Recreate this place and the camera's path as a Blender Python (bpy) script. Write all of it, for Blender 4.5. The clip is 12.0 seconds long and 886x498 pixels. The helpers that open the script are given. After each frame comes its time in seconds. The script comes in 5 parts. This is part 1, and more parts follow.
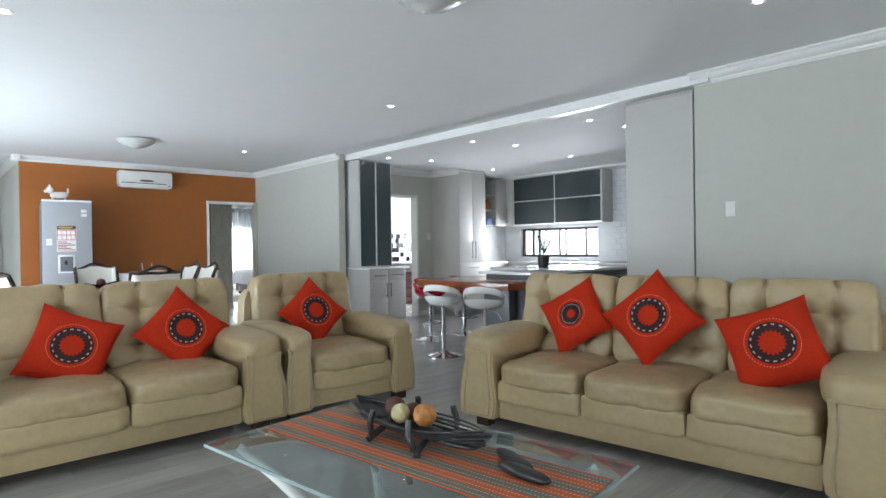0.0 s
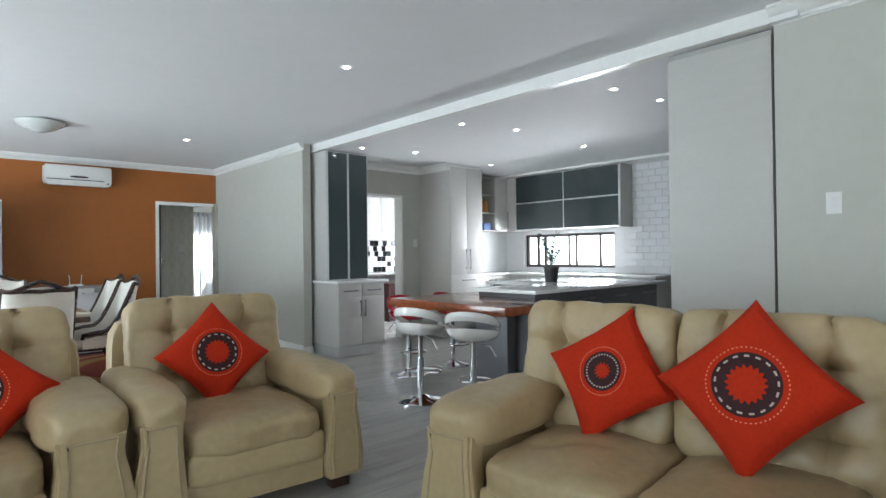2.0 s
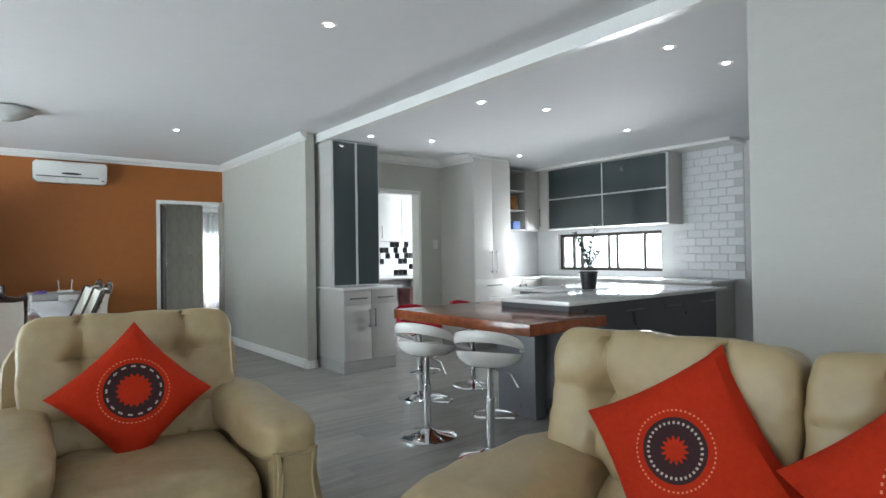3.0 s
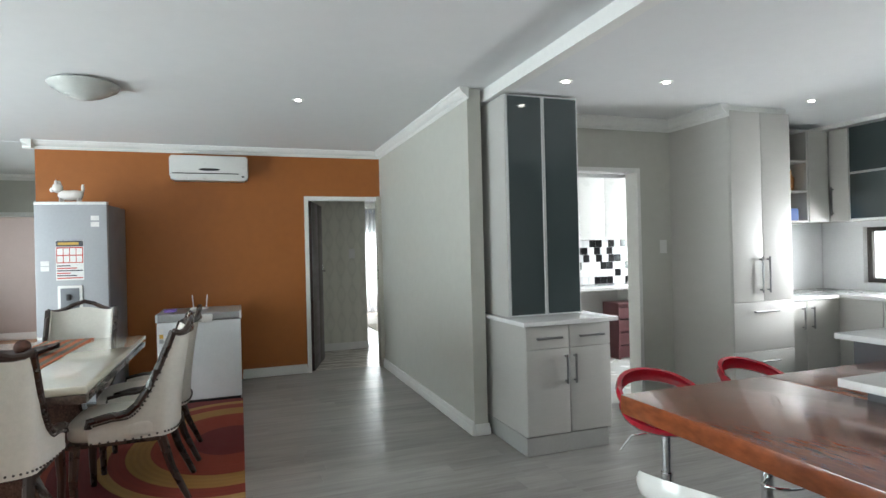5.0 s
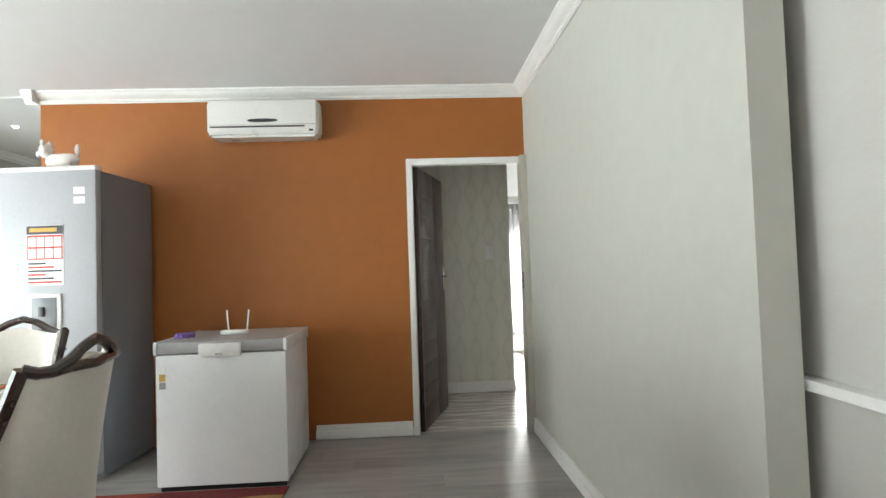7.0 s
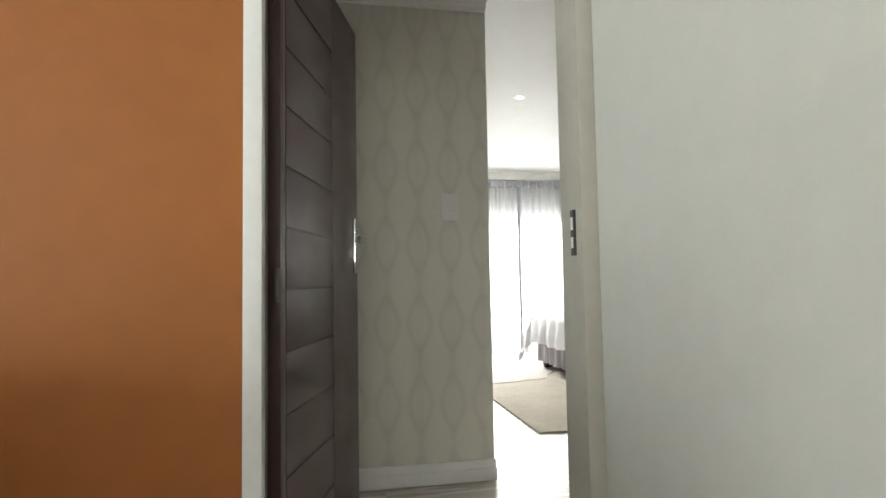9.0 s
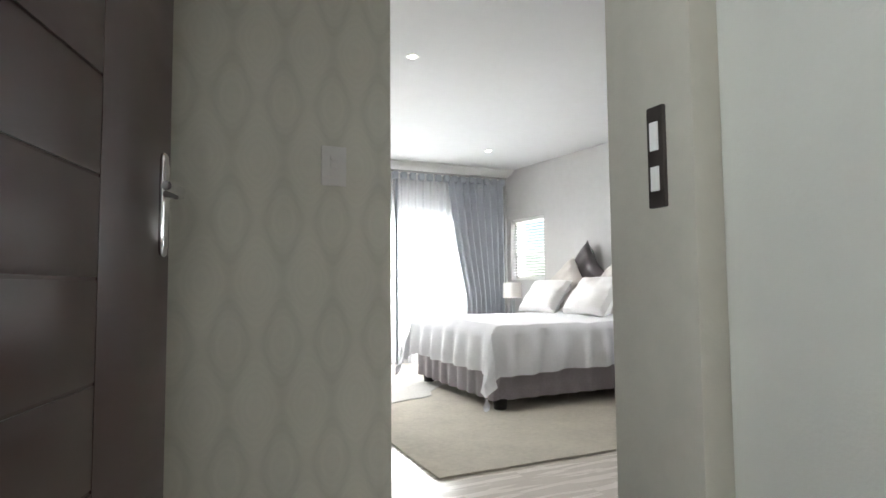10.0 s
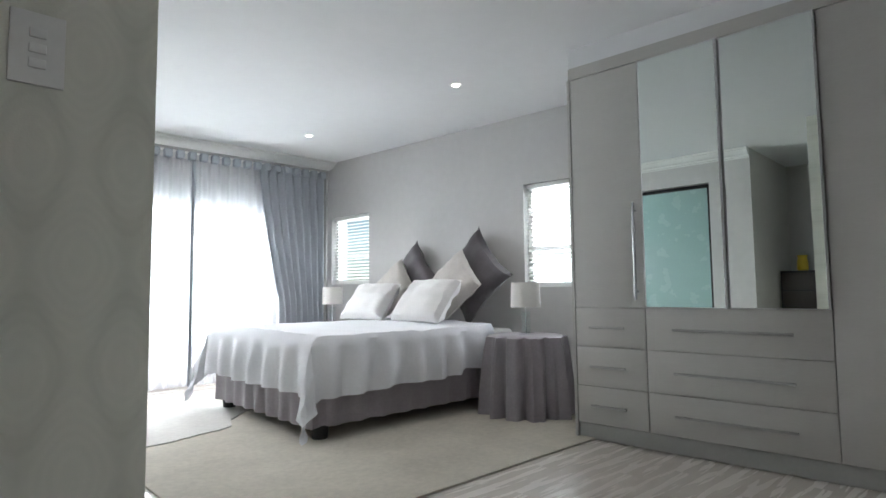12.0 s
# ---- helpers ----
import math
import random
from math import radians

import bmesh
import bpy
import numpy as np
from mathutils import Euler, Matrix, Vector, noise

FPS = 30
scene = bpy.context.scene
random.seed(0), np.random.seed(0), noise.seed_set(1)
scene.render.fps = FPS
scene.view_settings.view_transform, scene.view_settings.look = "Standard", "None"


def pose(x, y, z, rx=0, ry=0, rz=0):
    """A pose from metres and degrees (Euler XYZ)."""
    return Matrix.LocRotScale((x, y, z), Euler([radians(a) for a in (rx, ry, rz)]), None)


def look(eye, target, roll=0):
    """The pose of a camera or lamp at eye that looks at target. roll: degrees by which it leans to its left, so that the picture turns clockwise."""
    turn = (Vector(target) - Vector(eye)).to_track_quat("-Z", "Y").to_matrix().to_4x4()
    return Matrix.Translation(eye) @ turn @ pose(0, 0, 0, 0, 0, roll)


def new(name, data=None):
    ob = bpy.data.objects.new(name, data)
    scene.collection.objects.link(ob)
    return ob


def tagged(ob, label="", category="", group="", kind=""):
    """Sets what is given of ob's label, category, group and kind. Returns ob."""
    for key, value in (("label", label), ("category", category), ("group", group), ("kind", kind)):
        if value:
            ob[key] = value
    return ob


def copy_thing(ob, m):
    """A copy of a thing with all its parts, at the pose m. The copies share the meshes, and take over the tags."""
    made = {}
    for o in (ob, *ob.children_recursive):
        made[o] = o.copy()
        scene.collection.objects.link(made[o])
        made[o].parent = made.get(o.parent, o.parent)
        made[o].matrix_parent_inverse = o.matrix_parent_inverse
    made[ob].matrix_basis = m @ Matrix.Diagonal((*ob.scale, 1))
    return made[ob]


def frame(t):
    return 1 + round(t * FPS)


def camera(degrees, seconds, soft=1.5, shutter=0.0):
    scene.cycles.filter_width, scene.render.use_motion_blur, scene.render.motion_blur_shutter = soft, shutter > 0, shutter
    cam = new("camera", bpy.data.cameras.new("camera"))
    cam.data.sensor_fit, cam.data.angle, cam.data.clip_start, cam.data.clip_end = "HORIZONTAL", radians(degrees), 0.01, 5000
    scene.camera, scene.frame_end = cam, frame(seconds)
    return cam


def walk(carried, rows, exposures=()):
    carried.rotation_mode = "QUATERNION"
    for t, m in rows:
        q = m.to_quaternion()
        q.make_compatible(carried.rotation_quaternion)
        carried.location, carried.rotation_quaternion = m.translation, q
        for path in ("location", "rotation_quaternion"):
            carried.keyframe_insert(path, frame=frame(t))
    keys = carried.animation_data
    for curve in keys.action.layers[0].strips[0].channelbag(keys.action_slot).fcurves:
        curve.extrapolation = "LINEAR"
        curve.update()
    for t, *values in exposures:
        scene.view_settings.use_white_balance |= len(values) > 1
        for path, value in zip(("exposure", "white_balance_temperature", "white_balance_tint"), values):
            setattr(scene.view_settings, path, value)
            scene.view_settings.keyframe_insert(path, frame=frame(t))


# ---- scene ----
cam = camera(75.7, 12.0)
PATH = [
    (0, (0.698, 0.066, 1.216), (2.049, 1.541, 1.207), -0.8),
    (0.5, (0.96, 0.33, 1.22), (2.31, 1.806, 1.203), -0.8),
    (1, (1.227, 0.579, 1.231), (2.577, 2.055, 1.218), -0.7),
    (1.5, (1.552, 0.796, 1.245), (2.9, 2.274, 1.251), -0.7),
    (2, (1.895, 1.031, 1.239), (3.235, 2.516, 1.255), -0.7),
    (2.5, (2.257, 1.25, 1.243), (3.576, 2.753, 1.264), -0.7),
    (4.5, (3.51, 3.012, 1.346), (4.34, 4.832, 1.353), -1.4),
    (5, (3.727, 3.5, 1.421), (4.4, 5.383, 1.423), -1.4),
    (5.5, (3.937, 4.05, 1.427), (4.343, 6.008, 1.435), -1.7),
    (6, (4.158, 4.67, 1.372), (4.392, 6.656, 1.386), -1.8),
    (6.5, (4.334, 5.343, 1.299), (4.447, 7.34, 1.347), -1.9),
    (8.5, (4.69, 8.257, 1.06), (4.835, 10.249, 1.159), -1.6),
    (9, (4.687, 8.912, 1.009), (5.059, 10.873, 1.125), -1.0),
    (9.5, (4.732, 9.446, 0.998), (5.359, 11.341, 1.115), -0.6),
    (10, (4.802, 9.856, 0.984), (5.634, 11.671, 1.109), -0.5),
    (10.5, (4.909, 10.121, 0.957), (5.895, 11.856, 1.089), -0.4),
    (11, (4.995, 10.28, 0.943), (6.113, 11.932, 1.083), -0.5),
    (11.5, (5.074, 10.407, 0.935), (6.318, 11.966, 1.08), -0.6),
    (12, (5.116, 10.514, 0.937), (6.48, 11.969, 1.087), -0.6),
]
walk(cam, [(t, look(eye, target, roll)) for t, eye, target, roll in PATH], [
    (0, 0.05, 6150, 11), (4.5, 0.02, 6400, 8), (6, 0.3, 6650, 9), (8.5, 0.8, 7250, 11), (9.5, 0.65, 6850, 12), (10.5, 0.55, 6600, 13), (12, 0.24, 6300, 12)])


def lamp(name, place, target, sx, sy, watts, colour, spread=180):
    data = bpy.data.lights.new(name, "AREA")
    data.shape, data.size, data.size_y, data.energy, data.color = "RECTANGLE", sx, sy, watts, colour
    data.spread = radians(spread)
    ob = new(name, data)
    ob.matrix_world = look(place, target)
    return ob


# ---- world, sun and daylight in the openings ----
sky_world = bpy.data.worlds.new("sky")
scene.world = sky_world
sky_world.use_nodes = True
sky = sky_world.node_tree.nodes.new("ShaderNodeTexSky")
sky.sky_type, sky.sun_disc, sky.sun_elevation, sky.sun_rotation = "NISHITA", False, radians(50), radians(-60)
back = sky_world.node_tree.nodes["Background"]
sky_world.node_tree.links.new(sky.outputs[0], back.inputs[0])
back.inputs[1].default_value = 0.1
sun = new("sun", bpy.data.lights.new("sun", "SUN"))
sun.data.energy, sun.data.angle, sun.data.color = 2.0, radians(0.6), (1, 0.95, 0.88)
sun.matrix_world = look((-20, 12, 24), (0, 0, 0))
DAY = (0.96, 0.98, 1.0)
lamp("daylight_patio", (-1.3, 7.3, 1.1), (3, 7.3, 2.1), 3.4, 2.0, 225, (0.86, 0.94, 1.0))
lamp("daylight_lounge", (-1.3, 2.0, 1.15), (3, 2.0, 2.0), 2.9, 1.9, 48, (0.93, 0.97, 1.0))
lamp("daylight_back", (2.5, -3.3, 1.5), (2.5, 0, 1.3), 2.9, 1.2, 42, (1.0, 0.98, 0.94))
lamp("daylight_kitchen", (9.9, 6.25, 1.3), (6, 6.1, 1.2), 1.0, 0.5, 110, DAY, 150)
lamp("daylight_scullery", (9.9, 9.2, 1.5), (7, 9.2, 1.0), 1.4, 1.0, 110, DAY)
lamp("daylight_bedroom", (6.8, 17.2, 1.6), (6.8, 14.6, 0.1), 2.6, 1.5, 165, (1.0, 0.985, 0.985), 120)
lamp("daylight_bed_window", (9.35, 16.2, 1.45), (6, 15.9, 1.3), 0.6, 0.8, 16, DAY)
lamp("daylight_bed_window", (9.6, 13.35, 1.45), (6, 13.0, 1.3), 0.75, 0.8, 18, DAY)
lamp("daylight_hall", (-0.15, 12.45, 1.5), (3, 12.45, 1.4), 0.6, 1.0, 8, DAY)
lamp("daylight_far_room", (-0.9, 14.6, 1.4), (2, 14.6, 1.2), 1.0, 1.2, 18, DAY)


def spot(place, watts):
    """The beam of a recessed downlight."""
    data = bpy.data.lights.new("downlight_beam", "SPOT")
    data.energy, data.spot_size, data.spot_blend, data.shadow_soft_size, data.color = watts, radians(115), 0.8, 0.03, (1.0, 0.97, 0.92)
    new("downlight_beam", data).matrix_world = look(place, (place[0], place[1] + 0.001, 0))


for bx_, by_ in ((6.206, 13.387), (8.152, 13.59), (8.03, 15.6)):
    spot((bx_, by_, 2.51), 17)


# ---- materials ----
def mat(name, colour, rough=0.5, metal=0.0, vary=0.08, scale=6.0, bump=0.0, bscale=60.0, coat=0.0, stretch=(1, 1, 1), sheen=0.0, trans=0.0):
    """Principled with noise at two scales in colour and roughness, and a fine bump."""
    m = bpy.data.materials.new(name)
    m.use_nodes = True
    t = m.node_tree
    p = t.nodes["Principled BSDF"]
    n, l = t.nodes.new, t.links.new
    co = n("ShaderNodeTexCoord")
    mp = n("ShaderNodeMapping")
    mp.inputs["Scale"].default_value = stretch
    l(co.outputs["Object"], mp.inputs[0])
    a = n("ShaderNodeTexNoise")
    a.inputs["Scale"].default_value, a.inputs["Detail"].default_value = scale, 4
    b = n("ShaderNodeTexNoise")
    b.inputs["Scale"].default_value, b.inputs["Detail"].default_value = scale * 9, 3
    l(mp.outputs[0], a.inputs[0]), l(mp.outputs[0], b.inputs[0])
    mx = n("ShaderNodeMath")
    mx.operation = "ADD"
    l(a.outputs[0], mx.inputs[0]), l(b.outputs[0], mx.inputs[1])
    ramp = n("ShaderNodeMapRange")
    ramp.inputs[1].default_value, ramp.inputs[2].default_value = 0.7, 1.3
    ramp.inputs[3].default_value, ramp.inputs[4].default_value = 1 - vary, 1 + vary
    l(mx.outputs[0], ramp.inputs[0])
    hsv = n("ShaderNodeHueSaturation")
    hsv.inputs["Color"].default_value = (*colour, 1)
    l(ramp.outputs[0], hsv.inputs["Value"])
    l(hsv.outputs[0], p.inputs["Base Color"])
    rr = n("ShaderNodeMapRange")
    rr.inputs[1].default_value, rr.inputs[2].default_value = 0.3, 0.7
    rr.inputs[3].default_value, rr.inputs[4].default_value = max(rough - 0.05, 0.02), min(rough + 0.05, 1)
    l(a.outputs[0], rr.inputs[0]), l(rr.outputs[0], p.inputs["Roughness"])
    p.inputs["Metallic"].default_value = metal
    p.inputs["Coat Weight"].default_value = coat
    p.inputs["Coat Roughness"].default_value = 0.08
    p.inputs["Sheen Weight"].default_value = sheen
    p.inputs["Transmission Weight"].default_value = trans
    if bump:
        c = n("ShaderNodeTexNoise")
        c.inputs["Scale"].default_value, c.inputs["Detail"].default_value = bscale, 3
        l(mp.outputs[0], c.inputs[0])
        bp = n("ShaderNodeBump")
        bp.inputs["Strength"].default_value, bp.inputs["Distance"].default_value = bump, 0.01
        l(c.outputs[0], bp.inputs["Height"]), l(bp.outputs[0], p.inputs["Normal"])
    return m


def glow(name, colour, strength):
    m = bpy.data.materials.new(name)
    m.use_nodes = True
    p = m.node_tree.nodes["Principled BSDF"]
    p.inputs["Base Color"].default_value = (*colour, 1)
    p.inputs["Emission Color"].default_value = (*colour, 1)
    p.inputs["Emission Strength"].default_value = strength
    return m


def nodes_of(m):
    t = m.node_tree
    return t, t.nodes, t.links, t.nodes["Principled BSDF"]


def math_node(t, op, a, b=None, c=None):
    nd = t.nodes.new("ShaderNodeMath")
    nd.operation = op
    for i, v in enumerate((a, b, c)):
        if v is None:
            continue
        if isinstance(v, (int, float)):
            nd.inputs[i].default_value = v
        else:
            t.links.new(v, nd.inputs[i])
    return nd.outputs[0]


def tint_mix(t, fac, c1, c2):
    mixer = t.nodes.new("ShaderNodeMix")
    mixer.data_type = "RGBA"
    t.links.new(fac, mixer.inputs[0])
    for i, c in ((6, c1), (7, c2)):
        if isinstance(c, tuple):
            mixer.inputs[i].default_value = (*c, 1)
        else:
            t.links.new(c, mixer.inputs[i])
    return mixer.outputs[2]


def local_xyz(t):
    co = t.nodes.new("ShaderNodeTexCoord")
    sp = t.nodes.new("ShaderNodeSeparateXYZ")
    t.links.new(co.outputs["Object"], sp.inputs[0])
    return sp.outputs


def laminate(name, c1, c2, rough):
    """Wood-look floor boards: long grain, a tone for each board."""
    m = mat(name, c1, rough, vary=0.10, scale=3.0, stretch=(0.5, 6, 1))
    t, ns, ls, p = nodes_of(m)
    info = ns.new("ShaderNodeObjectInfo")
    geo = ns.new("ShaderNodeNewGeometry")
    rnd = math_node(t, "FRACT", math_node(t, "ADD", info.outputs["Random"], geo.outputs["Random Per Island"]))
    co = ns.new("ShaderNodeTexCoord")
    mp = ns.new("ShaderNodeMapping")
    mp.inputs["Scale"].default_value = (0.9, 5.5, 1)
    ls.new(co.outputs["Object"], mp.inputs[0])
    nz = ns.new("ShaderNodeTexNoise")
    nz.inputs["Scale"].default_value, nz.inputs["Detail"].default_value, nz.inputs["Distortion"].default_value = 2.2, 5, 0.7
    nz.noise_dimensions = "4D"
    ls.new(mp.outputs[0], nz.inputs[0]), ls.new(math_node(t, "MULTIPLY", rnd, 30.0), nz.inputs["W"])
    fine = ns.new("ShaderNodeTexNoise")
    fine.inputs["Scale"].default_value, fine.inputs["Detail"].default_value = 9, 5
    fm = ns.new("ShaderNodeMapping")
    fm.inputs["Scale"].default_value = (0.35, 7.0, 1)
    ls.new(co.outputs["Object"], fm.inputs[0]), ls.new(fm.outputs[0], fine.inputs[0])
    grain = math_node(t, "MULTIPLY_ADD", nz.outputs[0], 1.5, math_node(t, "MULTIPLY_ADD", fine.outputs[0], 0.9, -0.95))
    fac = math_node(t, "ADD", grain, math_node(t, "MULTIPLY_ADD", rnd, 0.45, 0.05))
    clampf = ns.new("ShaderNodeClamp")
    ls.new(fac, clampf.inputs[0])
    fac = clampf.outputs[0]
    ls.new(tint_mix(t, fac, c1, c2), p.inputs["Base Color"])
    return m


WALL = mat("wall_paint_grey", (0.50, 0.50, 0.455), 0.62, vary=0.03, scale=1.5, bump=0.06, bscale=220)
# beige darkened and warmed to offset the bluish daylight on the right jamb
JAMB = mat("jamb_beige_shaded", (0.43, 0.41, 0.35), 0.55, vary=0.05, scale=3, bump=0.05, bscale=150)
WALLP = mat("wall_paint_pale", (0.58, 0.57, 0.56), 0.6, vary=0.03, scale=1.5, bump=0.06, bscale=220)
ORANGE = mat("wall_paint_orange", (0.35, 0.112, 0.019), 0.55, vary=0.05, scale=1.5, bump=0.07, bscale=200)
WHITE = mat("ceiling_paint", (0.78, 0.79, 0.80), 0.7, vary=0.015, scale=1.0, bump=0.03, bscale=200)
TRIM = mat("trim_gloss_white", (0.80, 0.80, 0.78), 0.35, vary=0.03, scale=4)
PINK = mat("far_room_paint", (0.55, 0.48, 0.45), 0.6, vary=0.03)
FLOOR = laminate("laminate_grey", (0.205, 0.198, 0.185), (0.39, 0.38, 0.355), 0.33)
FLOORB = laminate("laminate_pale", (0.60, 0.555, 0.50), (0.66, 0.62, 0.565), 0.27)
PARQUET = laminate("floor_orange_wood", (0.30, 0.11, 0.03), (0.42, 0.18, 0.06), 0.3)
SUB = mat("joint_dark", (0.14, 0.13, 0.12), 0.8)
TILEFLOOR = mat("floor_tile_pale", (0.66, 0.66, 0.64), 0.25, vary=0.05)
LEATHER = mat("leather_cream", (0.40, 0.308, 0.172), 0.40, vary=0.07, scale=3, bump=0.42, bscale=10)
LEATHERD = mat("leather_cream_worn", (0.36, 0.272, 0.15), 0.38, vary=0.11, scale=3, bump=0.5, bscale=9)
PIPING = mat("leather_piping", (0.36, 0.285, 0.17), 0.45)
DARKWOOD = mat("wood_dark", (0.035, 0.018, 0.012), 0.35, vary=0.3, scale=8, stretch=(1, 1, 6))
DOORWOOD = mat("door_mahogany", (0.036, 0.013, 0.011), 0.34, vary=0.06, scale=2, stretch=(1, 1, 3))
KIAAT = mat("wood_red_slab", (0.23, 0.058, 0.018), 0.22, vary=0.35, scale=2.5, stretch=(5, 0.8, 2), coat=0.5, bump=0.03)
CABINET = mat("cabinet_greige", (0.50, 0.49, 0.465), 0.5, vary=0.03, scale=3, stretch=(1, 1, 5))
HANDLE = mat("handle_steel", (0.24, 0.24, 0.24), 0.35, metal=0.9)
PALEBAR = mat("handle_pale_steel", (0.46, 0.46, 0.45), 0.35, metal=0.8)
CABLINE = mat("cabinet_edge", (0.40, 0.40, 0.385), 0.4, vary=0.05)
ISLAND = mat("island_grey", (0.11, 0.11, 0.118), 0.32, vary=0.05)
STONE = mat("worktop_white_quartz", (0.78, 0.78, 0.77), 0.12, vary=0.05, scale=18, coat=0.2)
DARKGLASS = mat("smoked_glass", (0.045, 0.060, 0.062), 0.05, vary=0.02, coat=0.4)
ALU = mat("brushed_aluminium", (0.66, 0.67, 0.67), 0.4, metal=0.5, vary=0.02, scale=6, stretch=(1, 1, 4))
CHROME = mat("chrome", (0.80, 0.80, 0.82), 0.06, metal=1.0, vary=0.03)
BRONZE = mat("window_frame_bronze", (0.06, 0.05, 0.045), 0.4, metal=0.4)
BLACK = mat("black_plastic", (0.012, 0.012, 0.013), 0.35)
PLASTIC = mat("white_plastic", (0.74, 0.74, 0.72), 0.3, vary=0.03)
IVORY = mat("gloss_white_shell", (0.78, 0.77, 0.74), 0.15, vary=0.03, coat=0.5)
REDSHELL = mat("gloss_red_shell", (0.42, 0.008, 0.022), 0.15, vary=0.05, coat=0.5)
MAROON = mat("basket_maroon", (0.13, 0.045, 0.05), 0.5)
ENAMEL = mat("freezer_white", (0.72, 0.73, 0.74), 0.22, vary=0.03)
GREYLID = mat("freezer_lid_grey", (0.33, 0.33, 0.33), 0.4)
STEEL = mat("fridge_silver", (0.37, 0.38, 0.40), 0.55, metal=0.1, vary=0.04, scale=5)
STEELSIDE = mat("fridge_side_grey", (0.16, 0.17, 0.185), 0.4, vary=0.04)
CREAM = mat("chair_white_leather", (0.66, 0.63, 0.57), 0.38, vary=0.05, scale=5, bump=0.12, bscale=140)
BROWNTRIM = mat("chair_frame_brown", (0.028, 0.014, 0.010), 0.28, vary=0.3, scale=10, coat=0.3)
MARBLE = mat("table_cream_gloss", (0.70, 0.66, 0.54), 0.06, vary=0.05, scale=4, coat=0.6)
MARBLEDARK = mat("table_dark_marble", (0.085, 0.055, 0.045), 0.12, vary=0.6, scale=9, coat=0.5)
TOPAZ = mat("bowl_black_wood", (0.018, 0.016, 0.016), 0.35, vary=0.25, scale=20, bump=0.2, bscale=60)
LINEN = mat("bed_linen_white", (0.75, 0.76, 0.80), 0.8, vary=0.03, sheen=0.2, bump=0.4, bscale=8)
PILLOWW = mat("pillow_white", (0.74, 0.73, 0.72), 0.85, vary=0.03, bump=0.12, bscale=25)
PILLOWC = mat("pillow_stone", (0.56, 0.53, 0.50), 0.85, vary=0.05, bump=0.15, bscale=40)
MAUVE = mat("fabric_mauve_grey", (0.29, 0.262, 0.285), 0.7, vary=0.08, scale=6, sheen=0.3, bump=0.12, bscale=50)
TAUPE = mat("fabric_dark_taupe", (0.105, 0.093, 0.10), 0.6, vary=0.1, scale=6, sheen=0.3, bump=0.12, bscale=50)
RUGB = mat("carpet_beige", (0.54, 0.505, 0.43), 0.95, vary=0.10, scale=4, bump=0.5, bscale=160)
HIDE = mat("hide_cream", (0.60, 0.585, 0.55), 0.9, vary=0.08, scale=3, bump=0.4, bscale=120)
DRAPE = mat("curtain_blue_grey", (0.40, 0.43, 0.47), 0.8, vary=0.06, scale=5, bump=0.1, bscale=120)
MIRROR = mat("mirror_silver", (0.80, 0.86, 0.84), 0.0, metal=1.0, vary=0.0)
MIRROR.node_tree.links.remove(MIRROR.node_tree.nodes["Principled BSDF"].inputs["Roughness"].links[0])
MIRROR.node_tree.nodes["Principled BSDF"].inputs["Roughness"].default_value = 0.005
BIRD = mat("plant_leaf", (0.035, 0.06, 0.03), 0.4, vary=0.3, scale=20)
SOIL = mat("soil", (0.03, 0.022, 0.016), 0.95)
LAMPSHADE = mat("shade_white", (0.80, 0.78, 0.74), 0.8, vary=0.02)
PAPER = mat("paper_white", (0.75, 0.74, 0.72), 0.6)
INKRED = mat("ink_red", (0.5, 0.05, 0.04), 0.6)
INKDARK = mat("ink_dark", (0.05, 0.05, 0.06), 0.6)
INKGOLD = mat("ink_gold", (0.55, 0.34, 0.06), 0.6)
BLUE = mat("item_blue", (0.08, 0.14, 0.35), 0.5)
PURPLE = mat("cord_purple", (0.20, 0.12, 0.38), 0.5)
PORCELAIN = mat("porcelain_white", (0.74, 0.68, 0.64), 0.2, vary=0.05)
PORCEBR = mat("porcelain_brown", (0.30, 0.10, 0.07), 0.3)
YELLOW = mat("yellow_vase", (0.70, 0.50, 0.03), 0.3)
BALLBROWN = mat("ball_brown", (0.085, 0.03, 0.018), 0.6, vary=0.4, scale=30, bump=0.5, bscale=60)
BALLGOLD = mat("ball_gold", (0.45, 0.19, 0.05), 0.5, vary=0.4, scale=30, bump=0.5, bscale=60)
BALLCREAM = mat("ball_cream", (0.52, 0.46, 0.25), 0.7, vary=0.3, scale=40, bump=0.6, bscale=80)
TILEW = mat("tile_white_gloss", (0.76, 0.77, 0.78), 0.08, vary=0.03)
TILEB = mat("tile_black_gloss", (0.012, 0.012, 0.014), 0.08, vary=0.05)
GROUT = mat("grout", (0.55, 0.55, 0.54), 0.85)
SHOPGLASS = mat("frosted_glass_teal", (0.34, 0.50, 0.48), 0.25, vary=0.01, coat=0.4)
DOWNGLOW = glow("downlight_glow", (1.0, 0.97, 0.9), 28.0)
DOMEGLASS = mat("dome_opal_glass", (0.55, 0.57, 0.55), 0.25, vary=0.04, coat=0.3)
OUTSIDE = glow("outside_white", (0.94, 0.97, 1.0), 2.6)


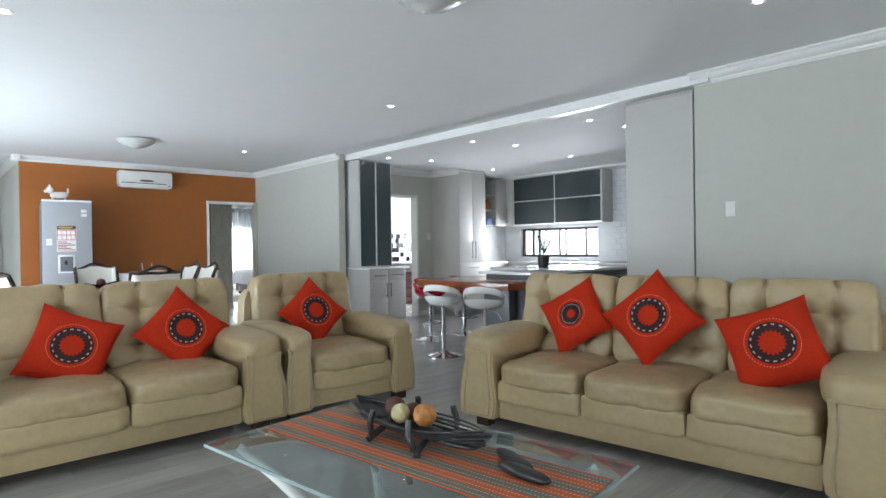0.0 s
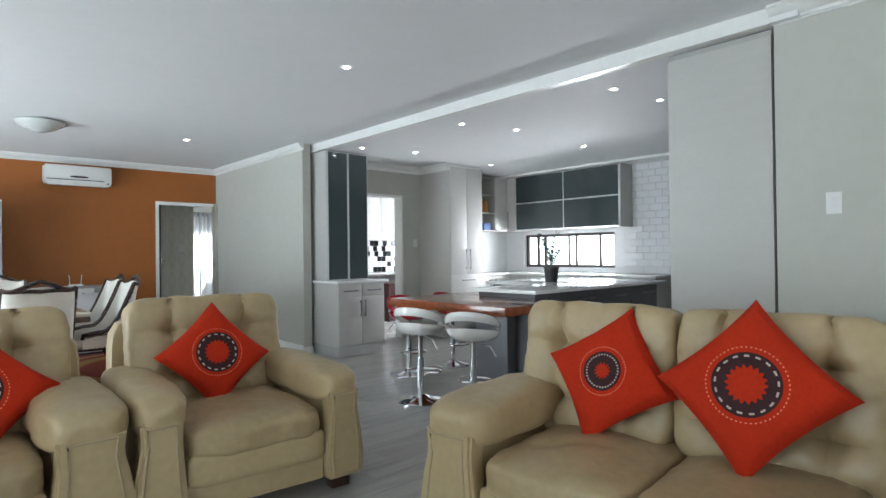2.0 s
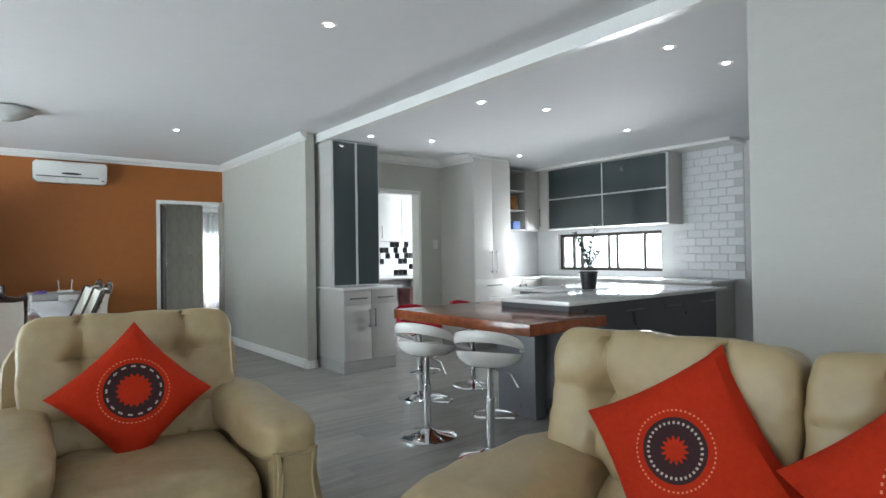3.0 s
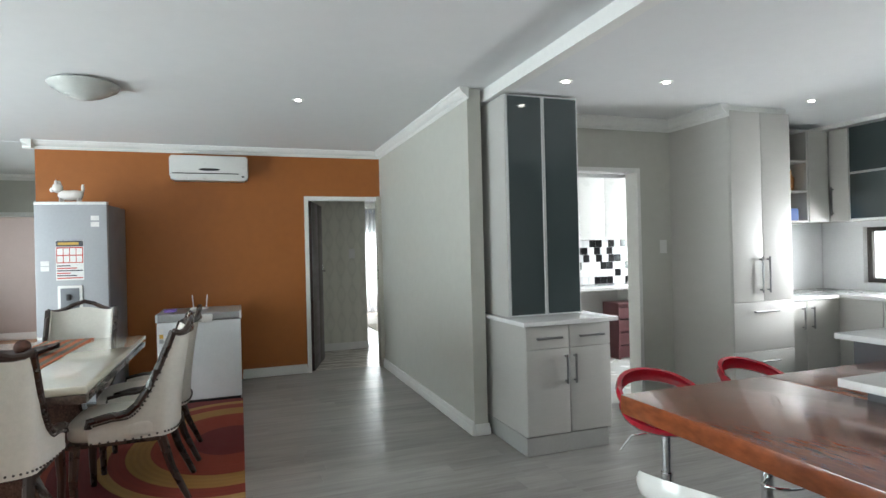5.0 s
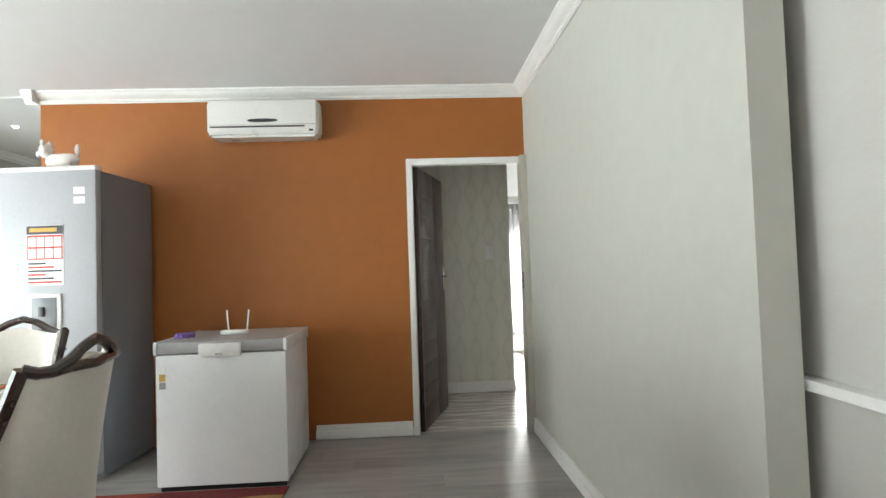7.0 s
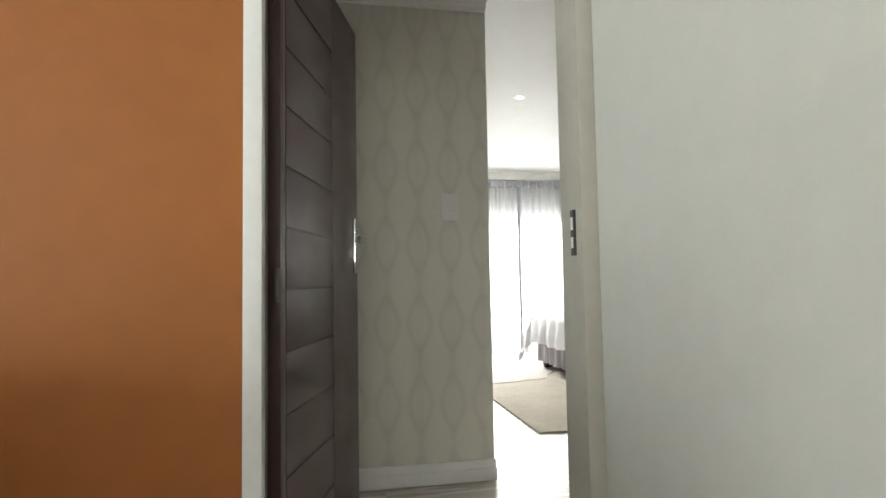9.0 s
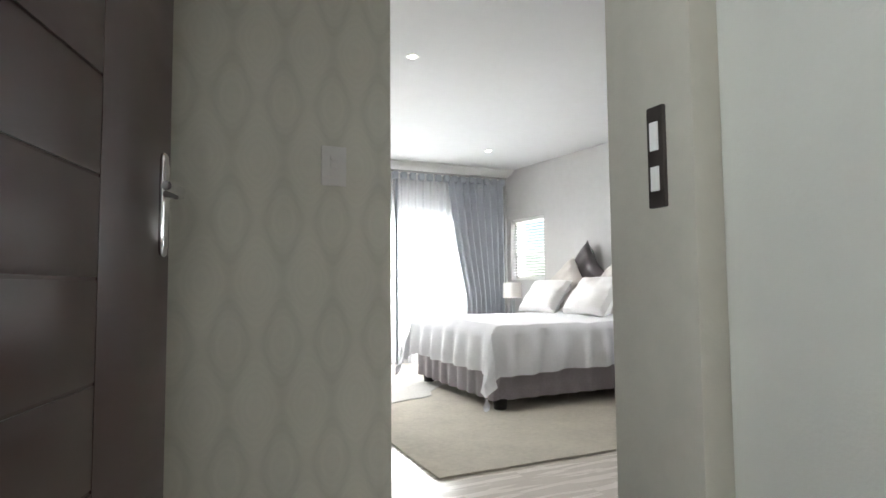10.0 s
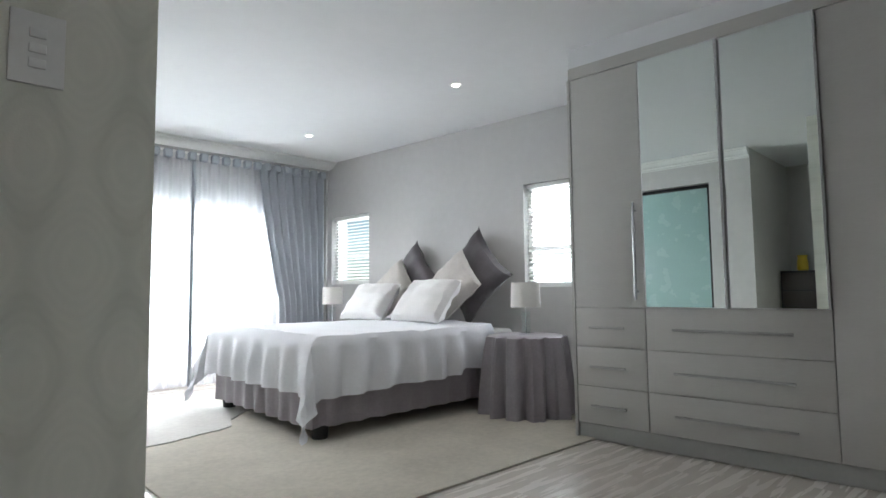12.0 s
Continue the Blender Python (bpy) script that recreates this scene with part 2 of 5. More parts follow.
def glass_material(name, tint, least):
    """Thin clear glass: tinted see-through with a Fresnel gloss."""
    m = bpy.data.materials.new(name)
    m.use_nodes = True
    t = m.node_tree
    tp, gl, mx = t.nodes.new("ShaderNodeBsdfTransparent"), t.nodes.new("ShaderNodeBsdfGlossy"), t.nodes.new("ShaderNodeMixShader")
    fn = t.nodes.new("ShaderNodeLayerWeight")
    fn.inputs["Blend"].default_value = 0.5
    gloss = math_node(t, "MULTIPLY_ADD", math_node(t, "POWER", fn.outputs["Facing"], 3.0), 0.75, least)
    tp.inputs[0].default_value = (*tint, 1)
    gl.inputs["Roughness"].default_value = 0.03
    t.links.new(gloss, mx.inputs[0]), t.links.new(tp.outputs[0], mx.inputs[1]), t.links.new(gl.outputs[0], mx.inputs[2])
    t.links.new(mx.outputs[0], t.nodes["Material Output"].inputs[0])
    return m


GLASS = glass_material("clear_glass", (0.93, 0.97, 0.965), 0.05)
GLASSTOP = glass_material("table_glass", (0.74, 0.83, 0.82), 0.10)
GLASSEDGE = mat("glass_edge_green", (0.30, 0.38, 0.37), 0.1, coat=0.5)


def sheer_material(name, colour, clear):
    m = bpy.data.materials.new(name)
    m.use_nodes = True
    t = m.node_tree
    out = t.nodes["Material Output"]
    tl, tp, df = t.nodes.new("ShaderNodeBsdfTranslucent"), t.nodes.new("ShaderNodeBsdfTransparent"), t.nodes.new("ShaderNodeBsdfDiffuse")
    tl.inputs[0].default_value = df.inputs[0].default_value = (*colour, 1)
    w = t.nodes.new("ShaderNodeTexWave")
    w.inputs["Scale"].default_value, w.inputs["Distortion"].default_value = 260, 2
    a, b = t.nodes.new("ShaderNodeMixShader"), t.nodes.new("ShaderNodeMixShader")
    a.inputs[0].default_value = 0.35
    t.links.new(math_node(t, "MULTIPLY_ADD", w.outputs["Fac"], 0.06, clear), b.inputs[0])
    t.links.new(tl.outputs[0], a.inputs[1]), t.links.new(df.outputs[0], a.inputs[2])
    t.links.new(a.outputs[0], b.inputs[1]), t.links.new(tp.outputs[0], b.inputs[2])
    t.links.new(b.outputs[0], out.inputs[0])
    return m


SHEER = sheer_material("sheer_white", (0.80, 0.81, 0.83), 0.34)
DRAPETHIN = sheer_material("drape_thin", (0.30, 0.325, 0.37), 0.05)


def wallpaper_material():
    """Staggered drop motifs with a fine outline, tone on tone."""
    m = mat("wallpaper_leaf", (0.46, 0.445, 0.40), 0.6, vary=0.03, scale=2, bump=0.05, bscale=200)
    t, ns, ls, p = nodes_of(m)
    x, y, z = local_xyz(t)
    a = math_node(t, "COSINE", math_node(t, "MULTIPLY", x, 2 * math.pi / 0.165))
    b = math_node(t, "COSINE", math_node(t, "MULTIPLY", z, 2 * math.pi / 0.40))
    s = math_node(t, "ABSOLUTE", math_node(t, "SUBTRACT", math_node(t, "ADD", a, b), 0.5))
    line = math_node(t, "SMOOTH_MIN", math_node(t, "MULTIPLY", s, 1.3), 1.0, 0.2)
    vein = math_node(t, "SINE", math_node(t, "MULTIPLY", math_node(t, "ADD", a, math_node(t, "MULTIPLY", b, 2.0)), 9.0))
    nz = ns.new("ShaderNodeTexNoise")
    nz.inputs["Scale"].default_value = 9
    core = math_node(t, "MULTIPLY", math_node(t, "ABSOLUTE", math_node(t, "SINE", math_node(t, "MULTIPLY", x, math.pi / 0.165))), 0.22)
    fac = math_node(t, "ADD", math_node(t, "ADD", math_node(t, "MULTIPLY", line, 0.38), core), math_node(t, "MULTIPLY_ADD", vein, 0.05, math_node(t, "MULTIPLY", nz.outputs[0], 0.35)))
    ls.new(tint_mix(t, fac, (0.56, 0.565, 0.495), (0.74, 0.735, 0.655)), p.inputs["Base Color"])
    return m


WALLPAPER = wallpaper_material()


def cushion_material(name, r_in, r_out, teeth, dash):
    """Orange-red cotton with a printed dark ring, stitched dashes and a toothed inner edge."""
    m = mat(name, (0.42, 0.025, 0.007), 0.9, vary=0.10, scale=8, bump=0.5, bscale=14)
    m.node_tree.nodes["Principled BSDF"].inputs["Specular IOR Level"].default_value = 0.15
    t, ns, ls, p = nodes_of(m)
    base = p.inputs["Base Color"].links[0].from_socket
    x, y, z = local_xyz(t)
    r = math_node(t, "SQRT", math_node(t, "ADD", math_node(t, "MULTIPLY", x, x), math_node(t, "MULTIPLY", y, y)))
    ang = math_node(t, "ARCTAN2", y, x)
    tooth = math_node(t, "MULTIPLY", math_node(t, "SINE", math_node(t, "MULTIPLY", ang, float(teeth))), 0.006)
    inner = math_node(t, "GREATER_THAN", math_node(t, "ADD", r, tooth), r_in)
    ring = math_node(t, "MULTIPLY", inner, math_node(t, "LESS_THAN", r, r_out))
    front = math_node(t, "GREATER_THAN", z, 0.0)
    c = tint_mix(t, math_node(t, "MULTIPLY", ring, front), base, (0.045, 0.022, 0.024))
    mid = (r_in + r_out) / 2 + 0.012
    band = math_node(t, "LESS_THAN", math_node(t, "ABSOLUTE", math_node(t, "SUBTRACT", r, mid)), 0.0035)
    on = math_node(t, "GREATER_THAN", math_node(t, "SINE", math_node(t, "MULTIPLY", ang, float(dash))), 0.1)
    c = tint_mix(t, math_node(t, "MULTIPLY", math_node(t, "MULTIPLY", band, on), front), c, (0.45, 0.38, 0.33))
    halo = math_node(t, "LESS_THAN", math_node(t, "ABSOLUTE", math_node(t, "SUBTRACT", r, r_out + 0.018)), 0.0022)
    on2 = math_node(t, "GREATER_THAN", math_node(t, "SINE", math_node(t, "MULTIPLY", ang, 54.0)), 0.2)
    c = tint_mix(t, math_node(t, "MULTIPLY", math_node(t, "MULTIPLY", halo, on2), front), c, (0.70, 0.25, 0.14))
    ls.new(c, p.inputs["Base Color"])
    return m


CUSHION = cushion_material("cushion_print_ring", 0.062, 0.112, 18, 17)
CUSHION2 = cushion_material("cushion_print_small", 0.030, 0.082, 14, 34)


def runner_material(name, period):
    """Woven stripes of orange and grey with rows of pale stitches."""
    m = mat(name, (0.4, 0.1, 0.03), 0.85, vary=0.10, scale=20, bump=0.4, bscale=220)
    t, ns, ls, p = nodes_of(m)
    x, y, z = local_xyz(t)
    f = math_node(t, "FRACT", math_node(t, "MULTIPLY_ADD", x, 1 / period, 0.28))
    c = tint_mix(t, math_node(t, "GREATER_THAN", f, 0.5), (0.52, 0.10, 0.022), (0.15, 0.14, 0.115))
    g = math_node(t, "FRACT", math_node(t, "MULTIPLY", f, 4.0))
    edge = math_node(t, "LESS_THAN", math_node(t, "ABSOLUTE", math_node(t, "SUBTRACT", g, 0.5)), 0.14)
    st = math_node(t, "GREATER_THAN", math_node(t, "SINE", math_node(t, "MULTIPLY", y, 480.0)), 0.0)
    c = tint_mix(t, math_node(t, "MULTIPLY", edge, st), c, (0.46, 0.36, 0.24))
    ls.new(c, p.inputs["Base Color"])
    return m


RUNNER = runner_material("runner_woven", 0.105)


def swirl_material():
    """Rug of broad curved bands: maroon, red, gold and orange."""
    m = mat("rug_swirl", (0.2, 0.03, 0.02), 0.95, bump=0.5, bscale=200)
    t, ns, ls, p = nodes_of(m)
    x, y, z = local_xyz(t)
    dx, dy = math_node(t, "ADD", x, -1.35), math_node(t, "ADD", y, -0.55)
    r = math_node(t, "SQRT", math_node(t, "ADD", math_node(t, "MULTIPLY", dx, dx), math_node(t, "MULTIPLY", dy, math_node(t, "MULTIPLY", dy, 0.55))))
    rings = math_node(t, "FRACT", math_node(t, "MULTIPLY", r, 1.15))
    ramp = ns.new("ShaderNodeValToRGB")
    ramp.color_ramp.interpolation = "CONSTANT"
    e = ramp.color_ramp.elements
    e[0].position, e[0].color = 0.0, (0.15, 0.012, 0.012, 1)
    e[1].position, e[1].color = 0.30, (0.27, 0.035, 0.015, 1)
    for pos, col in ((0.62, (0.34, 0.17, 0.04, 1)), (0.80, (0.24, 0.03, 0.015, 1)), (0.92, (0.36, 0.20, 0.06, 1))):
        k = e.new(pos)
        k.color = col
    ls.new(rings, ramp.inputs[0])
    wv = math_node(t, "MULTIPLY_ADD", math_node(t, "SINE", math_node(t, "MULTIPLY", r, 150.0)), 0.06, 1.0)
    hs = ns.new("ShaderNodeHueSaturation")
    ls.new(ramp.outputs[0], hs.inputs["Color"]), ls.new(wv, hs.inputs["Value"])
    ls.new(hs.outputs[0], p.inputs["Base Color"])
    return m


SWIRL = swirl_material()


# ---- mesh helpers ----
def add_box(bm, x0, x1, y0, y1, z0, z1, bevel=0.0, seg=2):
    r = bmesh.ops.create_cube(bm, size=1.0)
    vs = r["verts"]
    for v in vs:
        v.co = Vector(((x0 + x1) / 2 + v.co.x * (x1 - x0), (y0 + y1) / 2 + v.co.y * (y1 - y0), (z0 + z1) / 2 + v.co.z * (z1 - z0)))
    if bevel:
        es = list({e for v in vs for e in v.link_edges})
        bmesh.ops.bevel(bm, geom=es, offset=min(bevel, 0.45 * min(x1 - x0, y1 - y0, z1 - z0)), segments=seg, affect="EDGES", profile=0.6)
    return bm


def box(x0, x1, y0, y1, z0, z1, bevel=0.0, seg=2):
    return add_box(bmesh.new(), x0, x1, y0, y1, z0, z1, bevel, seg)


def add_cyl(bm, x, y, z0, z1, r0, r1=None, seg=24):
    m = Matrix.Translation((x, y, (z0 + z1) / 2))
    bmesh.ops.create_cone(bm, cap_ends=True, segments=seg, radius1=r0, radius2=r0 if r1 is None else r1, depth=z1 - z0, matrix=m)
    return bm


def cyl(x, y, z0, z1, r0, r1=None, seg=24):
    return add_cyl(bmesh.new(), x, y, z0, z1, r0, r1, seg)


def lathe(profile, seg=32):
    """Turned shape from (radius, height) pairs."""
    bm = bmesh.new()
    rings = [[bm.verts.new((r * math.cos(2 * math.pi * i / seg), r * math.sin(2 * math.pi * i / seg), z)) for i in range(seg)] for r, z in profile]
    for a, b in zip(rings, rings[1:]):
        for i in range(seg):
            j = (i + 1) % seg
            bm.faces.new((a[i], a[j], b[j], b[i]))
    bm.faces.new(rings[0][::-1]), bm.faces.new(rings[-1])
    return bm


def add_tube(bm, pts, r, seg=8, r_end=None):
    """A round bar along a line of points."""
    pts = [Vector(p) for p in pts]
    rings = []
    for i, p in enumerate(pts):
        d = (pts[min(i + 1, len(pts) - 1)] - pts[max(i - 1, 0)]).normalized()
        side = d.cross(Vector((0, 0, 1)) if abs(d.z) < 0.9 else Vector((1, 0, 0))).normalized()
        up = side.cross(d)
        rad = r if r_end is None else r + (r_end - r) * i / (len(pts) - 1)
        rings.append([bm.verts.new(p + rad * (math.cos(2 * math.pi * k / seg) * side + math.sin(2 * math.pi * k / seg) * up)) for k in range(seg)])
    for a, b in zip(rings, rings[1:]):
        for k in range(seg):
            j = (k + 1) % seg
            bm.faces.new((a[k], a[j], b[j], b[k]))
    bm.faces.new(rings[0][::-1]), bm.faces.new(rings[-1])
    return bm


def tube(pts, r, seg=8, r_end=None):
    return add_tube(bmesh.new(), pts, r, seg, r_end)


def puff(cx, cy, cz, w, d, h, power=5.0, cuts=10, wrinkle=0.006, seed=0.0, dimples=(), crown=0.0):
    """A stuffed, rounded block with wrinkles; dimples are (x, z or y, depth, axis) buttons pressed in."""
    bm = bmesh.new()
    bmesh.ops.create_cube(bm, size=2.0)
    bmesh.ops.subdivide_edges(bm, edges=bm.edges[:], cuts=cuts, use_grid_fill=True)
    for v in bm.verts:
        c = v.co
        n = (abs(c.x) ** power + abs(c.y) ** power + abs(c.z) ** power) ** (1 / power)
        q = c / n
        p = Vector((q.x * w / 2, q.y * d / 2, q.z * h / 2))
        if crown and q.z > 0:
            p.z += crown * (1 - q.x * q.x) * (1 - q.y * q.y)
        k = noise.noise(Vector((p.x * 7 + seed, p.y * 7, p.z * 7 + seed))) + 0.6 * noise.noise(Vector((p.x * 19 + seed, p.y * 15, p.z * 19)))
        p += q.normalized() * wrinkle * k
        for dx, dz, depth, axis in dimples:
            if axis == "y" and q.y < 0:
                r2 = (p.x - dx) ** 2 + (p.z - dz) ** 2
                rise = math.exp(-abs(p.x - dx) / 0.012) * (0.45 if p.z > dz else 0.22)
                p.y += depth * (math.exp(-r2 / 0.0016) + 0.45 * math.exp(-abs(p.z - dz) / 0.014) * math.exp(-abs(p.x - dx) / 0.16) + rise)
            if axis == "z" and q.z > 0:
                r2 = (p.x - dx) ** 2 + (p.y - dz) ** 2
                p.z -= depth * math.exp(-r2 / 0.005)
        v.co = p + Vector((cx, cy, cz))
    return bm


def pillow(side_x, side_y, thick, n=16, seed=0.0, wrinkle=0.006, pinch=0.09):
    """A square stuffed cushion lying in its own x-y plane, with pinched corners."""
    bm = bmesh.new()
    sheets = []
    for sign in (1, -1):
        grid = []
        for i in range(n + 1):
            row = []
            for j in range(n + 1):
                u, v = 2 * i / n - 1, 2 * j / n - 1
                h = thick / 2 * max((1 - u ** 4) * (1 - v ** 4), 0) ** 0.45
                k = noise.noise(Vector((u * 2.5 + seed, v * 2.5, sign))) * wrinkle * (1.5 if h > 0.01 else 0)
                x = u * side_x / 2 * (1 - pinch * (1 - v * v) * u * u)
                y = v * side_y / 2 * (1 - pinch * (1 - u * u) * v * v)
                row.append(bm.verts.new((x, y, sign * (h + k))))
            grid.append(row)
        for i in range(n):
            for j in range(n):
                f = (grid[i][j], grid[i + 1][j], grid[i + 1][j + 1], grid[i][j + 1])
                bm.faces.new(f if sign > 0 else f[::-1])
        sheets.append(grid)
    bmesh.ops.remove_doubles(bm, verts=bm.verts[:], dist=0.0008)
    return bm


def prism(outline, y0, y1, bevel=0.0):
    """An outline in x-z, pulled from y0 to y1."""
    bm = bmesh.new()
    a = [bm.verts.new((x, y0, z)) for x, z in outline]
    b = [bm.verts.new((x, y1, z)) for x, z in outline]
    bm.faces.new(a), bm.faces.new(b[::-1])
    k = len(a)
    for i in range(k):
        j = (i + 1) % k
        bm.faces.new((a[j], a[i], b[i], b[j]))
    bmesh.ops.recalc_face_normals(bm, faces=bm.faces[:])
    if bevel:
        bmesh.ops.bevel(bm, geom=bm.edges[:], offset=bevel, segments=2, affect="EDGES")
    return bm


def mesh_of(name, bm, material, smooth=True):
    me = bpy.data.meshes.new(name)
    bm.normal_update()
    bm.to_mesh(me)
    bm.free()
    me.materials.append(material)
    if smooth:
        me.shade_smooth()
        me.set_sharp_from_angle(angle=radians(38))
    return me


def part(name, bm, material, parent, label="", at=None):
    ob = new(name, mesh_of(name, bm, material))
    ob.parent = parent
    if at is not None:
        ob.matrix_local = at
    return tagged(ob, label)


def thing(name, label, category, m, group=""):
    ob = new(name)
    ob.empty_display_size = 0.1
    ob.matrix_basis = m
    return tagged(ob, label, category, group)


def solo(name, bm, material, label, category, m=None, group=""):
    ob = new(name, mesh_of(name, bm, material))
    if m is not None:
        ob.matrix_basis = m
    return tagged(ob, label, category, group)


def setting(name, bm, material, label=""):
    return tagged(new(name, mesh_of(name, bm, material)), label, "", "", "structure")


def wall_with_holes(name, axis, a0, a1, b0, b1, z0, z1, holes, material, label=""):
    """A wall of thickness b0..b1 that runs along axis from a0 to a1, with openings (s0, s1, h0, h1)."""
    bm = bmesh.new()

    def piece(s0, s1, h0, h1):
        if s1 - s0 > 1e-4 and h1 - h0 > 1e-4:
            if axis == "x":
                add_box(bm, s0, s1, b0, b1, h0, h1)
            else:
                add_box(bm, b0, b1, s0, s1, h0, h1)

    s = a0
    for h in sorted(holes):
        piece(s, h[0], z0, z1)
        piece(h[0], h[1], z0, h[2]), piece(h[0], h[1], h[3], z1)
        s = h[1]
    piece(s, a1, z0, z1)
    return setting(name, bm, material, label)


def cornice(name, p0, p1, out, top, size=0.075, drop=0.085):
    """Stepped plaster moulding along the top of a wall."""
    prof = [(0, 0), (size, 0), (size, -0.16 * drop), (0.86 * size, -0.24 * drop), (0.80 * size, -0.42 * drop), (0.52 * size, -0.62 * drop),
            (0.30 * size, -0.70 * drop), (0.27 * size, -0.86 * drop), (0.14 * size, -0.92 * drop), (0.12 * size, -drop), (0, -drop)]
    bm = bmesh.new()
    o = Vector((out[0], out[1], 0))
    ends = []
    for p in (p0, p1):
        ends.append([bm.verts.new(Vector((p[0], p[1], top)) + o * a + Vector((0, 0, b))) for a, b in prof])
    k = len(prof)
    for i in range(k):
        j = (i + 1) % k
        bm.faces.new((ends[0][i], ends[0][j], ends[1][j], ends[1][i]))
    bm.faces.new(ends[0][::-1]), bm.faces.new(ends[1])
    bmesh.ops.recalc_face_normals(bm, faces=bm.faces[:])
    return setting(name, bm, TRIM, "white stepped plaster cornice under the ceiling")


def baseboard(x0, x1, y0, y1, high=0.11):
    bm = box(x0, x1, y0, y1, 0.004, high, 0.005)
    add_box(bm, min(x0, x1) - 0.004, max(x0, x1) + 0.004, y0 - 0.004, y1 + 0.004, 0.004, high * 0.62, 0.004)
    return setting("baseboard", bm, TRIM, "white moulded skirting board along the wall")


def downlight(x, y, z):
    t = thing("downlight", "small round recessed downlight, lit, white rim", "light", pose(x, y, z), "ceiling downlights")
    ring = lathe([(0.034, -0.004), (0.046, -0.006), (0.048, -0.0015), (0.034, -0.0015)], 24)
    part("rim", ring, TRIM, t)
    part("bulb", cyl(0, 0, -0.0085, -0.0065, 0.021, seg=20), DOWNGLOW, t)


def bar_handle(parent, p0, p1, out, material=None, r=0.008):
    """A straight bar on two stand-offs."""
    p0, p1, out = Vector(p0), Vector(p1), Vector(out)
    bm = tube([p0 + out, p1 + out], r, 8)
    d = (p1 - p0) * 0.08
    add_tube(bm, [p0 + d, p0 + d + out], r * 0.8, 6)
    add_tube(bm, [p1 - d, p1 - d + out], r * 0.8, 6)
    return part("handle", bm, material or HANDLE, parent, "slim brushed metal bar handle")


# ---- the structure ----
H, HK, HB = 2.64, 2.55, 2.54
setting("floor", box(-1.15, 9.75, -3.15, 16.85, -0.14, -0.006), SUB, "floor slab under the boards")
setting("ceiling_living", box(-1.15, 5.514, -3.15, 10.466, H, H + 0.12), WHITE)
setting("ceiling_hall", box(-1.15, 3.0, 10.5, 16.0, H, H + 0.12), WHITE)
setting("ceiling_kitchen", box(5.514, 9.75, 2.05, 10.42, HK, H + 0.12), WHITE)
setting("ceiling_right", box(5.514, 5.73, -3.15, 2.05, H, H + 0.12), WHITE)
setting("ceiling_bedroom", box(3.0, 9.75, 10.466, 16.85, HB, H + 0.12), WHITE)
wall_with_holes("wall_left", "y", -3.15, 10.6, -1.15, -1.0, 0, H, [(0.5, 3.5, 0.1, 2.15), (5.5, 9.1, 0.02, 2.15)], WALL)
wall_with_holes("wall_back", "x", -1.0, 5.577, -3.15, -3.0, 0, H, [(1.0, 4.0, 0.9, 2.1)], WALL)
setting("wall_right", box(5.577, 5.73, -3.15, 2.196, 0, H), WALL, "grey painted wall behind the long sofa")
wall_with_holes("wall_orange", "x", 1.775, 5.378, 10.4, 10.466, 0, H, [(4.46, 5.378, -0.001, 2.09)], ORANGE, "burnt orange painted feature wall")
setting("wall_passage", box(5.378, 5.488, 7.5, 10.466, 0, H), WALL, "pale grey painted passage wall")
setting("wall_hall_side", box(1.775, 1.9, 10.466, 13.2, 0, H), WALL)
wall_with_holes("wall_hall", "y", 10.6, 13.35, 0.05, 0.2, 0, H, [(12.15, 12.75, 0.95, 2.03)], WALL)
setting("wall_hall_stub", box(-1.15, 0.2, 10.5, 10.6, 0, H), WALL)
wall_with_holes("wall_hall_end", "x", 0.2, 1.9, 13.2, 13.35, 0, H, [(0.42, 1.25, -0.001, 2.05)], WALL)
setting("wall_far_room", box(-1.0, 3.0, 15.6, 15.7, 0, H), PINK)
wall_with_holes("wall_far_room_side", "y", 13.35, 15.6, -0.75, -0.65, 0, H, [(14.1, 15.1, 0.8, 2.0)], PINK)
setting("wall_far_room_right", box(2.9, 3.0, 13.2, 15.6, 0, H), PINK)
setting("wall_kitchen_south", box(5.73, 9.75, 2.05, 2.196, 0, H), WALL)
wall_with_holes("wall_kitchen_window", "y", 2.05, 10.42, 9.6, 9.75, 0, H, [(5.69, 7.45, 0.99, 1.54), (8.5, 9.9, 1.0, 2.0)], WALLP)
wall_with_holes("wall_kitchen_back", "x", 5.488, 7.5, 7.76, 7.9, 0, H, [(6.35, 7.15, -0.001, 2.11)], WALL)
setting("wall_kitchen_corner", box(7.5, 9.6, 7.88, 8.03, 0, H), WALLP)
setting("wall_scullery", box(5.488, 9.6, 10.1, 10.2, 0, H), WALLP)
setting("wall_bedroom_near", box(5.488, 9.75, 10.40, 10.466, 0, H), WALLP)
wall_with_holes("wall_bedroom_far", "x", 4.45, 9.2, 16.67, 16.82, 0, H, [(5.5, 8.1, 0.34, 1.89)], WALLP)
wallpaper = setting("wall_paper", box(-1.2, 1.2, -0.06, 0.06, 0, HB), WALLPAPER, "wall papered in tone on tone leaf drops")
wallpaper.matrix_basis = pose(4.28, 11.842, 0)
wall_with_holes("wall_bathroom", "y", 12.66, 16.67, 4.45, 4.6, 0, HB, [(13.1, 14.05, -0.001, 2.2)], WALLP)
setting("wall_recess", box(3.0, 4.45, 12.66, 12.8, 0, HB), WALLP)
setting("wall_recess_end", box(3.0, 3.1, 10.466, 12.66, 0, HB), WALLP)
setting("wall_bathroom_back", box(3.9, 4.0, 12.8, 16.67, 0, HB), WALLP)
